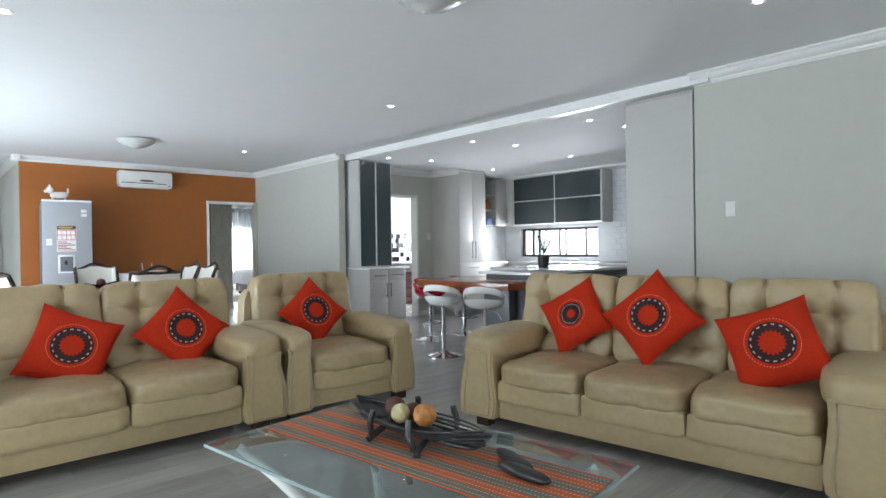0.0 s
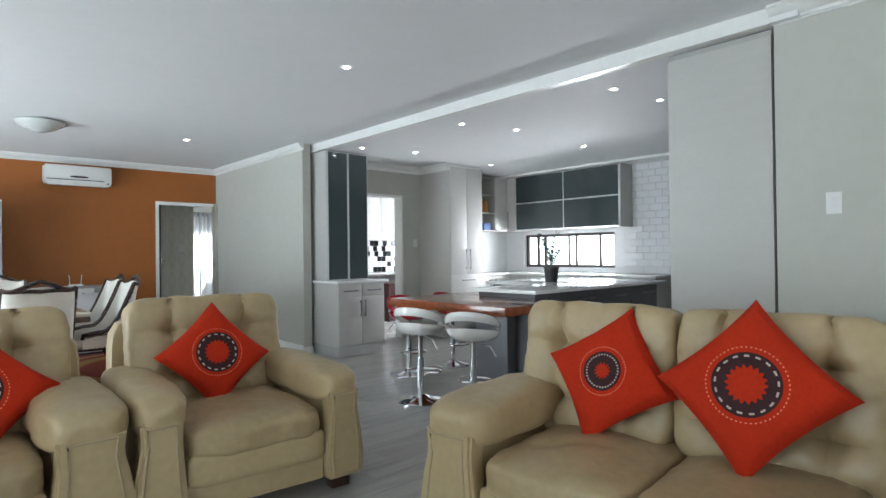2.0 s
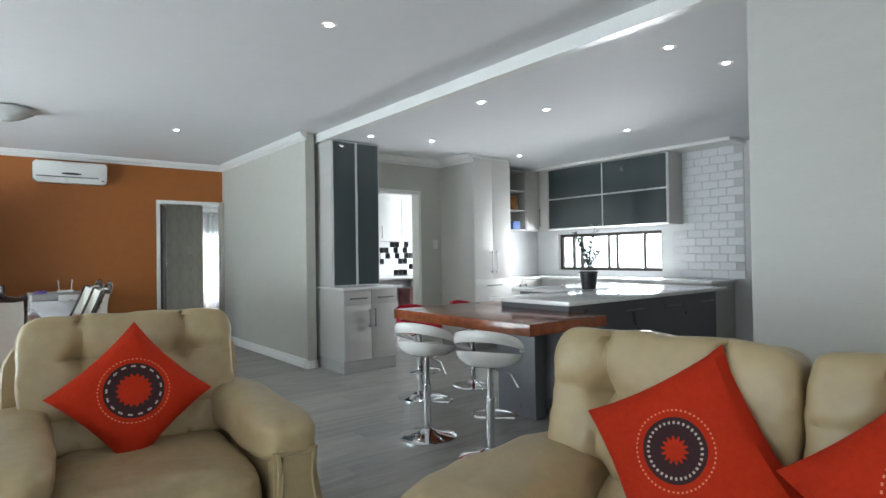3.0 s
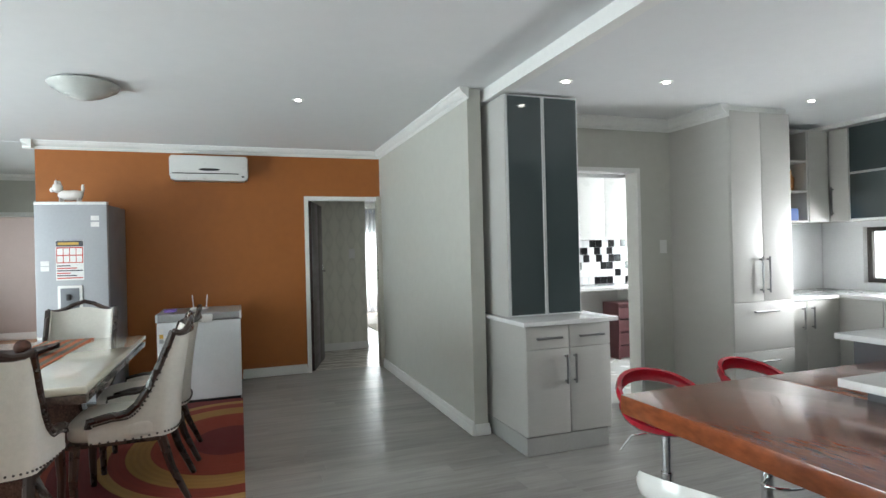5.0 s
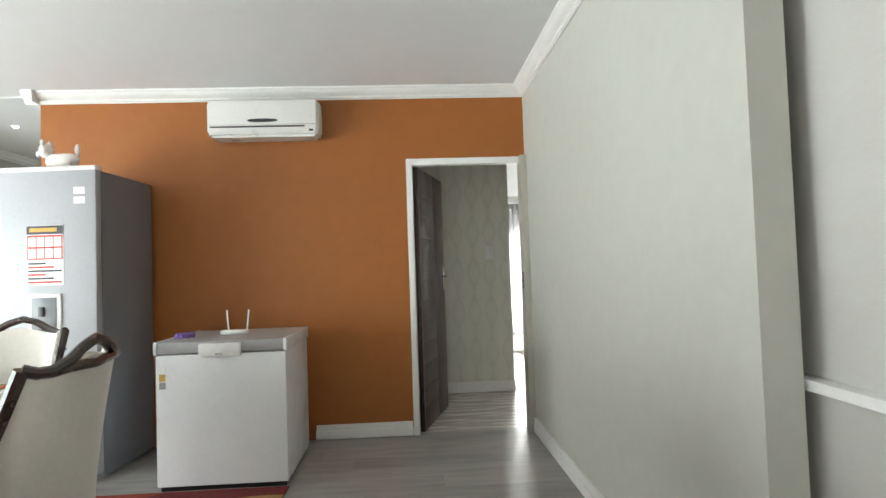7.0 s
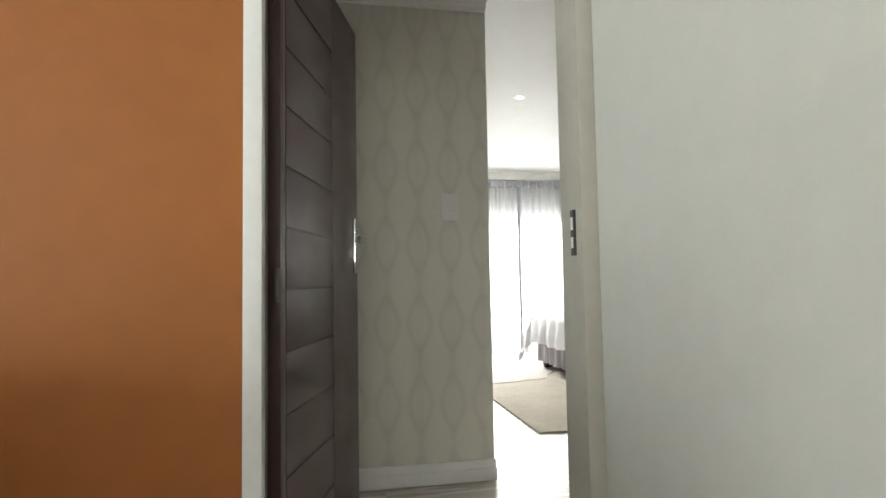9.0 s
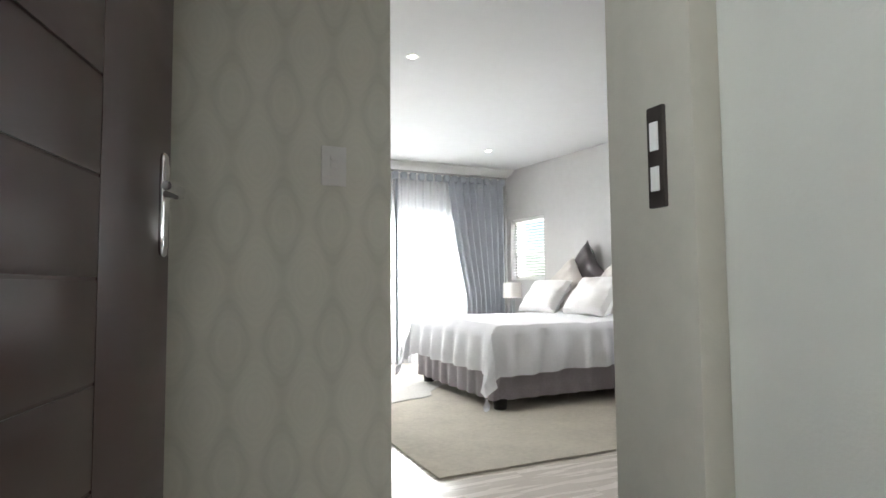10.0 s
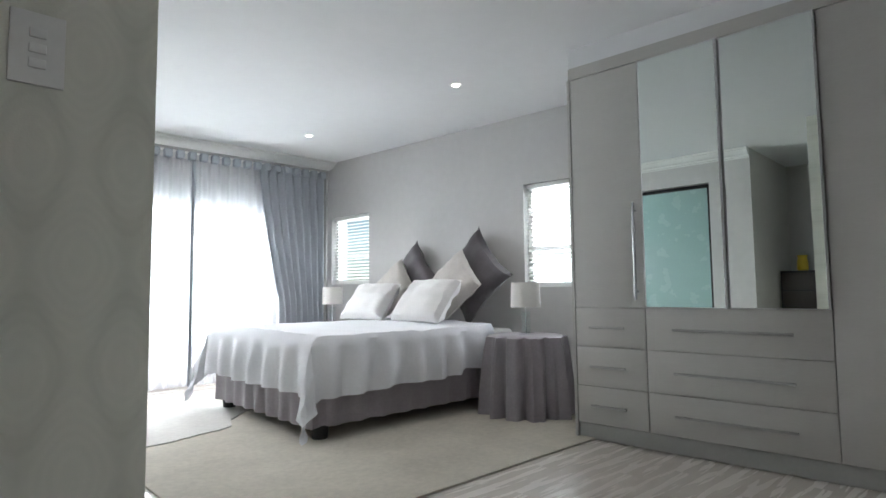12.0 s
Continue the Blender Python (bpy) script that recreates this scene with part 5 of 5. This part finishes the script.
def bar_stool(material, label, group):
    t = thing("bar_stool", label, "bar stool", pose(0, 0, 0), group)
    part("base", lathe([(0.20, 0.0), (0.20, 0.008), (0.17, 0.02), (0.08, 0.035), (0.035, 0.055), (0.03, 0.06)]), CHROME, t, "round chrome base")
    part("column", cyl(0, 0, 0.055, 0.36, 0.028), CHROME, t)
    part("gas_lift", cyl(0, 0, 0.36, 0.56, 0.02), CHROME, t)
    fr_ = [(0.14 * math.cos(b), 0.05 + 0.11 * math.sin(b) + 0.03, 0.24) for b in [k * math.pi / 12 - 0.2 for k in range(17)]]
    part("foot_ring", tube([(0, 0.02, 0.24), *fr_, (0, 0.02, 0.24)], 0.008, 8), CHROME, t)
    part("lever", tube([(0.02, 0, 0.55), (0.15, -0.05, 0.53), (0.20, -0.07, 0.46)], 0.005, 6), CHROME, t)
    bm = bmesh.new()
    na, nr = 32, 6
    rows = []
    prof = [(0.03, 0.0), (0.10, 0.004), (0.15, 0.02), (0.185, 0.055), (0.20, 0.09), (0.20, 0.10)]
    for r, z in prof:
        row = []
        for k in range(na):
            b = 2 * math.pi * k / na
            lift = 0.5 - 0.5 * math.sin(b)
            zz = 0.56 + z * (0.45 + 0.75 * lift)
            row.append(bm.verts.new((r * 1.05 * math.cos(b), r * math.sin(b), zz)))
        rows.append(row)
    for a, b in zip(rows, rows[1:]):
        for k in range(na):
            j = (k + 1) % na
            bm.faces.new((a[k], a[j], b[j], b[k]))
    bm.faces.new(rows[0][::-1])
    bmesh.ops.recalc_face_normals(bm, faces=bm.faces[:])
    bmesh.ops.solidify(bm, geom=bm.faces[:], thickness=0.016)
    part("seat_shell", bm, material, t)
    hoop = [(0.215 * math.cos(b), 0.205 * math.sin(b) - 0.01, 0.615 + 0.135 * (0.5 - 0.5 * math.sin(b))) for b in [math.pi * (0.82 + 1.36 * k / 20) for k in range(21)]]
    bk = bmesh.new()
    cols = []
    for i, p in enumerate(hoop):
        e = 1 - abs(i / 10 - 1) ** 3
        cols.append([bk.verts.new((p[0] * f, p[1] * f, p[2] - 0.012 + z * (0.35 + 0.65 * e))) for f, z in ((0.97, 0.0), (1.01, 0.02), (1.02, 0.045), (0.98, 0.068))])
    for a, b in zip(cols, cols[1:]):
        for k in range(3):
            bk.faces.new((a[k], b[k], b[k + 1], a[k + 1]))
    bmesh.ops.recalc_face_normals(bk, faces=bk.faces[:])
    bmesh.ops.solidify(bk, geom=bk.faces[:], thickness=0.02)
    part("back_hoop", bk, material, t)
    return t


s1 = bar_stool(IVORY, "white shell bar stool on a chrome column", "white bar stools")
s1.matrix_basis = pose(4.97, 4.74, 0, 0, 0, -70)
copy_thing(s1, pose(5.02, 4.16, 0, 0, 0, -62))
s2 = bar_stool(REDSHELL, "red shell bar stool on a chrome column", "red bar stools")
s2.matrix_basis = pose(5.58, 5.66, 0, 0, 0, 175)
copy_thing(s2, pose(6.22, 5.68, 0, 0, 0, 190))

# ---- scullery ----
sc = thing("scullery_cabinet", "white wall cupboards in the scullery", "cupboard", pose(7.3, 9.75, 1.50))
part("body", box(0, 2.25, 0.02, 0.345, 0, 0.80), PLASTIC, sc)
for i in range(5):
    d = part("door", box(0.003 + i * 0.45, 0.447 + i * 0.45, 0, 0.019, 0, 0.80, 0.002), PLASTIC, sc)
    hx = i * 0.45 + (0.04 if i % 2 else 0.41)
    bar_handle(d, (hx, 0, 0.05), (hx, 0, 0.25), (0, -0.03, 0))
solo("scullery_worktop", box(7.2, 9.59, 9.52, 10.09, 0.86, 0.90, 0.004), STONE, "white worktop in the scullery", "worktop")
solo("worktop_support", box(8.62, 9.55, 9.55, 10.09, 0.004, 0.858), PLASTIC, "white cabinet end under the scullery worktop", "cabinet")
st = setting("scullery_tiling", box(7.2, 9.59, 10.092, 10.0985, 0.90, 1.50), GROUT, "black and white tiled splashback")
tws = mesh_of("tile", box(-0.048, 0.048, -0.008, 0, -0.048, 0.048, 0.003, 1), TILEW, False)
tbs = mesh_of("tile", box(-0.048, 0.048, -0.008, 0, -0.048, 0.048, 0.003, 1), TILEB, False)
rg = random.Random(11)
for r in range(6):
    for c in range(22):
        o = new("tile", tbs if rg.random() < 0.42 else tws)
        o.parent = st
        o.location = (7.3 + c * 0.1 + (0.03 if r % 2 else 0), 10.092, 0.95 + r * 0.1)
bk = thing("laundry_basket", "maroon slatted plastic basket with a lid", "basket", pose(8.32, 9.60, 0))
for z in (0.02, 0.18, 0.34, 0.50):
    part("tier", box(-0.17, 0.17, -0.16, 0.16, z, z + 0.145, 0.015), MAROON, bk)
part("lid", box(-0.18, 0.18, -0.17, 0.17, 0.65, 0.70, 0.015), MAROON, bk)
for s in (-1, 1):
    part("post", box(s * 0.165 - 0.012, s * 0.165 + 0.012, -0.165, 0.165, 0.0, 0.66, 0.004), MAROON, bk)

# ---- bedroom ----
bed = thing("bed", "double bed with white duvet and mauve valance", "bed", pose(7.0, 14.48, 0))
part("base", box(0.02, 1.92, -0.76, 0.76, 0.10, 0.36, 0.01), MAUVE, bed)
part("mattress", box(0.0, 1.95, -0.76, 0.76, 0.36, 0.62, 0.05, 3), PILLOWW, bed)


def valance(n_len, n_wid):
    bm = bmesh.new()
    path = [(1.9 - 1.9 * i / n_len, -0.77) for i in range(n_len)] + [(-0.02, -0.77 + 1.54 * i / n_wid) for i in range(n_wid)] + [(1.9 * i / n_len, 0.77) for i in range(n_len + 1)]
    prev = None
    for i, (x, y) in enumerate(path):
        w = 0.012 * math.sin(i * 0.9) + 0.012 * noise.noise(Vector((i * 0.35, 0, 0)))
        nx, ny = (0, -1) if y == -0.77 else ((-1, 0) if x == -0.02 else (0, 1))
        col = [bm.verts.new((x + nx * w * f, y + ny * w * f, z)) for f, z in ((0.1, 0.40), (0.6, 0.30), (1.0, 0.20), (1.5, 0.095))]
        if prev:
            for a in range(3):
                bm.faces.new((prev[a], prev[a + 1], col[a + 1], col[a]))
        prev = col
    return bm


part("valance", valance(70, 60), MAUVE, bed, "gathered mauve grey valance")
bm = bmesh.new()
nu, nv = 60, 60
gr = []
for i in range(nu + 1):
    row = []
    for j in range(nv + 1):
        u = -0.36 + (1.62 + 0.36) * i / nu
        v = -1.20 + 2.40 * j / nv
        hx, hy = max(-u, 0), max(abs(v) - 0.80, 0)
        x, y, z = max(u, -0.05), max(min(v, 0.82), -0.82), 0.665
        sg = 1 if v > 0 else -1
        rim_ = min(hx, 0.06) + min(hy, 0.06)
        z -= hx + hy * (0.92 - 0.1 * (u > 1.2)) if hx + hy > 0 else 0
        if hx > 0 and hy > 0:
            z = 0.665 - math.hypot(hx, hy) * 1.18
            x, y = -0.05 - hy * 0.28, sg * (0.82 + hx * 0.28)
        fold = 0.022 * math.sin(u * 27 + 3 * noise.noise(Vector((u * 2, v, 0)))) if hy > 0.05 else 0
        fold2 = 0.022 * math.sin(v * 25 + 2) if hx > 0.05 else 0
        y += sg * (0.022 + fold) * min(hy * 5, 1.3)
        x -= (0.022 + fold2) * min(hx * 5, 1.3)
        k = noise.noise(Vector((u * 4, v * 4, 1))) * 0.012 + noise.noise(Vector((u * 11, v * 9, 3))) * 0.006
        if hx + hy == 0:
            z += k + 0.02 * (1 - (v / 0.8) ** 2)
        else:
            z += 0.02 * noise.noise(Vector((u * 3, v * 3, 5)))
        row.append(bm.verts.new((x, y, max(z, 0.06))))
    gr.append(row)
for i in range(nu):
    for j in range(nv):
        bm.faces.new((gr[i][j], gr[i + 1][j], gr[i + 1][j + 1], gr[i][j + 1]))
bmesh.ops.recalc_face_normals(bm, faces=bm.faces[:])
part("duvet", bm, LINEN, bed, "rumpled white duvet with hanging corners")
for x in (0.08, 1.85):
    for y in (-0.70, 0.70):
        part("foot", cyl(x, y, 0.014, 0.10, 0.05, 0.06, 16), BLACK, bed)


def bed_pillow(x, y, z, w, h, thick, lean, spin, material, label, turn=0):
    m = pose(x, y, z, 0, 0, -90 + turn) @ pose(0, 0, 0, 90 - lean, 0, 0) @ pose(0, 0, 0, 0, 0, spin)
    solo("pillow", pillow(w, h, thick, 20, x + y, 0.016, 0.17 if material is TAUPE else 0.06), material, label, "pillow", m, "pillows on the bed")


bed_pillow(8.40, 15.06, 0.85, 0.62, 0.42, 0.17, 38, 0, PILLOWW, "plump white pillow propped on the bed", 4)
bed_pillow(8.38, 14.22, 0.86, 0.66, 0.44, 0.18, 38, 0, PILLOWW, "plump white pillow with a frilled edge", -4)
bed_pillow(8.72, 15.10, 0.98, 0.46, 0.46, 0.15, 20, 45, PILLOWC, "stone coloured square pillow standing on its corner")
bed_pillow(8.74, 14.25, 1.00, 0.50, 0.50, 0.15, 20, 45, PILLOWC, "stone coloured square pillow standing on its corner")
bed_pillow(8.90, 15.02, 1.06, 0.60, 0.60, 0.16, 10, 45, TAUPE, "dark taupe square pillow standing on its corner")
bed_pillow(8.96, 14.20, 1.08, 0.68, 0.68, 0.18, 10, 45, TAUPE, "large dark taupe square pillow standing on its corner")
solo("bed_rug", box(6.0, 8.75, 12.54, 16.0, 0.001, 0.014, 0.004), RUGB, "beige carpet square under the bed", "rug", pose(0, 0, 0))
edge = []
for k in range(40):
    a = 2 * math.pi * k / 40
    r = 1 + 0.16 * math.sin(3 * a + 0.6) + 0.09 * math.sin(5 * a) + 0.03 * math.sin(11 * a)
    edge.append((0.80 * r * math.cos(a), 0.62 * r * math.sin(a)))
bm = bmesh.new()
mid = bm.verts.new((0, 0, 0.006))
up = [bm.verts.new((x, y, 0.005)) for x, y in edge]
dn = [bm.verts.new((x, y, 0.0)) for x, y in edge]
for k in range(40):
    j = (k + 1) % 40
    bm.faces.new((mid, up[k], up[j])), bm.faces.new((up[k], dn[k], dn[j], up[j]))
solo("hide_rug", bm, HIDE, "pale animal hide rug by the foot of the bed", "rug", pose(6.35, 15.0, 0.0155))


def side_table(x, y, lamp_on):
    t = thing("side_table", "round table under a floor length mauve cloth", "side table", pose(x, y, 0.0), "bedside tables")
    part("tabletop", cyl(0, 0, 0.575, 0.595, 0.27, seg=40), MAUVE, t)
    bm = bmesh.new()
    n = 120
    rows = []
    for f, z in ((0.0, 0.602), (0.35, 0.592), (0.6, 0.45), (0.8, 0.25), (1.0, 0.016)):
        row = []
        for k in range(n):
            a = 2 * math.pi * k / n
            w = 0.040 * math.sin(a * 11 + 1.5 * math.sin(a * 2)) * f + 0.02 * math.sin(a * 23) * f
            r = 0.278 + 0.06 * f + w
            row.append(bm.verts.new((r * math.cos(a), r * math.sin(a), z)))
        rows.append(row)
    for a, b in zip(rows, rows[1:]):
        for k in range(n):
            j = (k + 1) % n
            bm.faces.new((a[k], b[k], b[j], a[j]))
    bm.faces.new(rows[0])
    part("cloth", bm, MAUVE, t, "gathered mauve grey cloth")
    l = thing("table_lamp", "small lamp with stacked glass stem and white shade", "lamp", pose(x, y, 0.603), "bedside lamps")
    part("base", lathe([(0.06, 0), (0.06, 0.012), (0.02, 0.018)]), CHROME, l)
    for i in range(3):
        part("glass_block", box(-0.026, 0.026, -0.026, 0.026, 0.020 + i * 0.055, 0.070 + i * 0.055, 0.008), GLASS, l)
    part("stem", cyl(0, 0, 0.0185, 0.25, 0.006, seg=10), CHROME, l)
    sh = bmesh.new()
    bmesh.ops.create_cone(sh, cap_ends=False, segments=36, radius1=0.115, radius2=0.11, depth=0.19, matrix=Matrix.Translation((0, 0, 0.305)))
    bmesh.ops.solidify(sh, geom=sh.faces[:], thickness=0.003)
    part("shade", sh, LAMPSHADE, l)


side_table(8.62, 13.32, True)
side_table(8.58, 16.02, True)

# wardrobe
wm = pose(8.28, 12.64, 0, 0, 0, -86.0)
wd = thing("wardrobe", "built in grey wardrobe with mirror doors and drawers", "wardrobe", wm)
part("carcass", box(0.0, 2.10, 0.022, 0.56, 0.10, 2.33), CABINET, wd)
part("top_band", box(-0.005, 2.10, -0.006, 0.56, 2.332, 2.41), CABINET, wd)
part("plinth", box(0.0, 2.10, 0.02, 0.56, 0.004, 0.098), CABLINE, wd)
part("filler", box(-0.005, 2.10, 0.004, 0.56, 2.411, 2.538), WHITE, wd)
part("end_panel", box(-0.02, -0.001, -0.004, 0.56, 0.004, 2.332), CABINET, wd)
d = part("door", box(0.003, 0.462, 0, 0.02, 0.83, 2.328, 0.002), CABINET, wd)
bar_handle(d, (0.425, 0, 0.88), (0.425, 0, 1.46), (0, -0.035, 0), HANDLE, 0.010)
for x0, x1 in ((0.468, 0.928), (0.934, 1.392)):
    d = part("door", box(0, x1 - x0, 0, 0.02, 0.83, 2.328, 0.002), ALU, wd, "mirror door a finger's width ajar", pose(x0, -0.001, 0, 0, 0, -3.0))
    part("mirror", box(0.008, x1 - x0 - 0.008, -0.003, -0.0005, 0.836, 2.322), MIRROR, d, "plain mirror glass")
part("door", box(1.398, 2.095, 0, 0.02, 0.105, 2.328, 0.002), CABINET, wd)
for z0, z1 in ((0.105, 0.335), (0.34, 0.58), (0.585, 0.825)):
    for x0, x1, h0, h1 in ((0.003, 0.462, 0.11, 0.34), (0.468, 1.392, 0.63, 1.23)):
        d = part("drawer", box(x0, x1, 0, 0.02, z0, z1, 0.002), CABINET, wd)
        bar_handle(d, (h0, 0, (z0 + z1) / 2), (h1, 0, (z0 + z1) / 2), (0, -0.03, 0), PALEBAR)


def curtain(name, label, x0, x1, y, z0, z1, folds, amp, material, taper=0.0, thick=0.0):
    """Hanging cloth in soft waves; taper draws its left edge towards the right lower down."""
    bm = bmesh.new()
    n = int(folds * 10)
    zs_ = [z0 + (z1 - z0) * k / 14 for k in range(15)]
    gr_ = []
    for i in range(n + 1):
        f = i / n
        col = []
        for k, z in enumerate(zs_):
            g = (z1 - z) / (z1 - z0)
            xa = x0 + taper * min(g * 1.5, 1.0) ** 1.3
            w = amp * math.sin(2 * math.pi * folds * f + 0.6 * noise.noise(Vector((f * 6, g * 2, x0))))
            col.append(bm.verts.new((xa + (x1 - xa) * f, y + w + 0.01 * noise.noise(Vector((f * 12, g * 3, 2))), z)))
        gr_.append(col)
    for i in range(n):
        for k in range(14):
            bm.faces.new((gr_[i][k], gr_[i + 1][k], gr_[i + 1][k + 1], gr_[i][k + 1]))
    t = thing(name, label, "curtain", pose(0, 0, 0), "bedroom curtains")
    part("cloth", bm, material, t)
    return t


sh = curtain("sheer_curtain", "white sheer curtain over the wide window", 5.3, 8.25, 16.46, 0.03, 2.31, 30, 0.022, SHEER)
dr = curtain("drape", "blue grey gathered curtain", 7.86, 8.68, 16.38, 0.02, 2.36, 8, 0.035, DRAPE, 0.27)
curtain("drape", "narrow edge of a grey curtain", 7.16, 7.20, 16.40, 0.03, 2.32, 1, 0.01, DRAPE)
curtain("drape", "blue grey gathered curtain", 4.75, 5.6, 16.38, 0.02, 2.36, 8, 0.035, DRAPE)
hdg = bmesh.new()
for i in range(34):
    x = 4.8 + i * 0.116
    add_box(hdg, x, x + 0.075, 16.355, 16.425, 2.29, 2.375, 0.012, 1)
tp = thing("curtain_heading", "grey pleated heading band along the rail", "curtain", pose(0, 0, 0))
part("pleats", hdg, DRAPE, tp)
part("rail", box(4.7, 8.74, 16.37, 16.41, 2.378, 2.40, 0.004), CABLINE, tp)
part("rail_end", box(8.70, 8.72, 16.36, 16.42, 0.0, 2.38), CABLINE, tp)

# seen in the mirror
fd = thing("door_3", "frosted teal glass door in a black frame", "door", pose(4.525, 13.1, 0))
fd["kind"] = "structure"
part("pane", box(-0.006, 0.006, 0.04, 0.91, 0.02, 2.15), SHOPGLASS, fd)
for b in ((0, 0.04, 0.0, 2.19), (0.91, 0.95, 0.0, 2.19), (0.04, 0.91, 2.15, 2.19)):
    part("frame", box(-0.025, 0.025, b[0], b[1], b[2], b[3], 0.003), BLACK, fd)
dc = thing("drawer_tower", "black woven drawer tower", "drawers", pose(3.5, 12.44, 0))
part("body", box(-0.2, 0.2, -0.2, 0.2, 0, 1.15, 0.008), BLACK, dc)
for i in range(5):
    part("drawer", box(0.2, 0.212, -0.18, 0.18, 0.04 + i * 0.22, 0.24 + i * 0.22, 0.004), BRONZE, dc)
solo("vase", lathe([(0.05, 0), (0.065, 0.02), (0.06, 0.12), (0.05, 0.16), (0.06, 0.19)]), YELLOW, "yellow glazed vase on the drawer tower", "vase", pose(3.5, 12.44, 1.151))

# ---- floor boards ----
def boards(x0, x1, y0, y1, wide, longer, material, near, parent, tile_name="plank"):
    """Boards along x in staggered rows; those inside the near stretch are pieces of their own."""
    shared, rnd = {}, random.Random(int(x0 * 10 + y0 * 7 + 99))
    verts, faces = [], []
    row, y = 0, y0
    while y < y1 - 0.01:
        ye = min(y + wide, y1)
        x = x0 - rnd.random() * longer
        while x < x1 - 0.01:
            a, b = max(x, x0), min(x + longer, x1)
            if b - a > 0.02:
                mx_, my_ = (a + b) / 2, (y + ye) / 2
                if near and near[0] < mx_ < near[1] and near[2] < my_ < near[3]:
                    key = (round(b - a, 3), round(ye - y, 3))
                    if key not in shared:
                        shared[key] = mesh_of(tile_name, box(-key[0] / 2 + 0.0003, key[0] / 2 - 0.0003, -key[1] / 2 + 0.0003, key[1] / 2 - 0.0003, -0.006, 0.0, 0.0002, 1), material, False)
                    o = new(tile_name, shared[key])
                    o.parent = parent
                    o.location = (mx_, my_, 0.0)
                else:
                    i = len(verts)
                    g = 0.0003
                    verts += [(a + g, y + g, -0.006), (b - g, y + g, -0.006), (b - g, ye - g, -0.006), (a + g, ye - g, -0.006),
                              (a + g, y + g, 0), (b - g, y + g, 0), (b - g, ye - g, 0), (a + g, ye - g, 0)]
                    faces += [(i + 4, i + 5, i + 6, i + 7), (i, i + 1, i + 5, i + 4), (i + 1, i + 2, i + 6, i + 5), (i + 2, i + 3, i + 7, i + 6), (i + 3, i, i + 4, i + 7)]
            x += longer
        y += wide
        row += 1
    me = bpy.data.meshes.new("planks")
    me.from_pydata(verts, [], faces)
    me.materials.append(material)
    ob = new("planks", me)
    ob.parent = parent
    tagged(ob, "", "", "", "stuff")


flo = bpy.data.objects["floor"]
boards(-1.0, 5.577, -3.0, 10.45, 0.19, 1.22, FLOOR, (2.2, 5.6, 2.6, 10.45), flo)
boards(5.577, 9.6, 2.2, 7.83, 0.19, 1.22, FLOOR, None, flo)
boards(0.2, 1.775, 10.45, 13.3, 0.19, 1.22, FLOOR, None, flo)
boards(3.0, 9.6, 10.45, 16.75, 0.19, 1.22, FLOORB, (4.5, 9.0, 10.45, 12.6), flo)
boards(-0.65, 2.9, 13.3, 15.6, 0.12, 0.9, PARQUET, None, flo)
setting("floor_scullery", box(5.49, 9.6, 7.831, 10.1, -0.006, 0.0), TILEFLOOR, "pale tiled scullery floor")
setting("ground", box(-60, 60, -60, 60, -0.4, -0.15), TILEFLOOR, "pale paving outside")
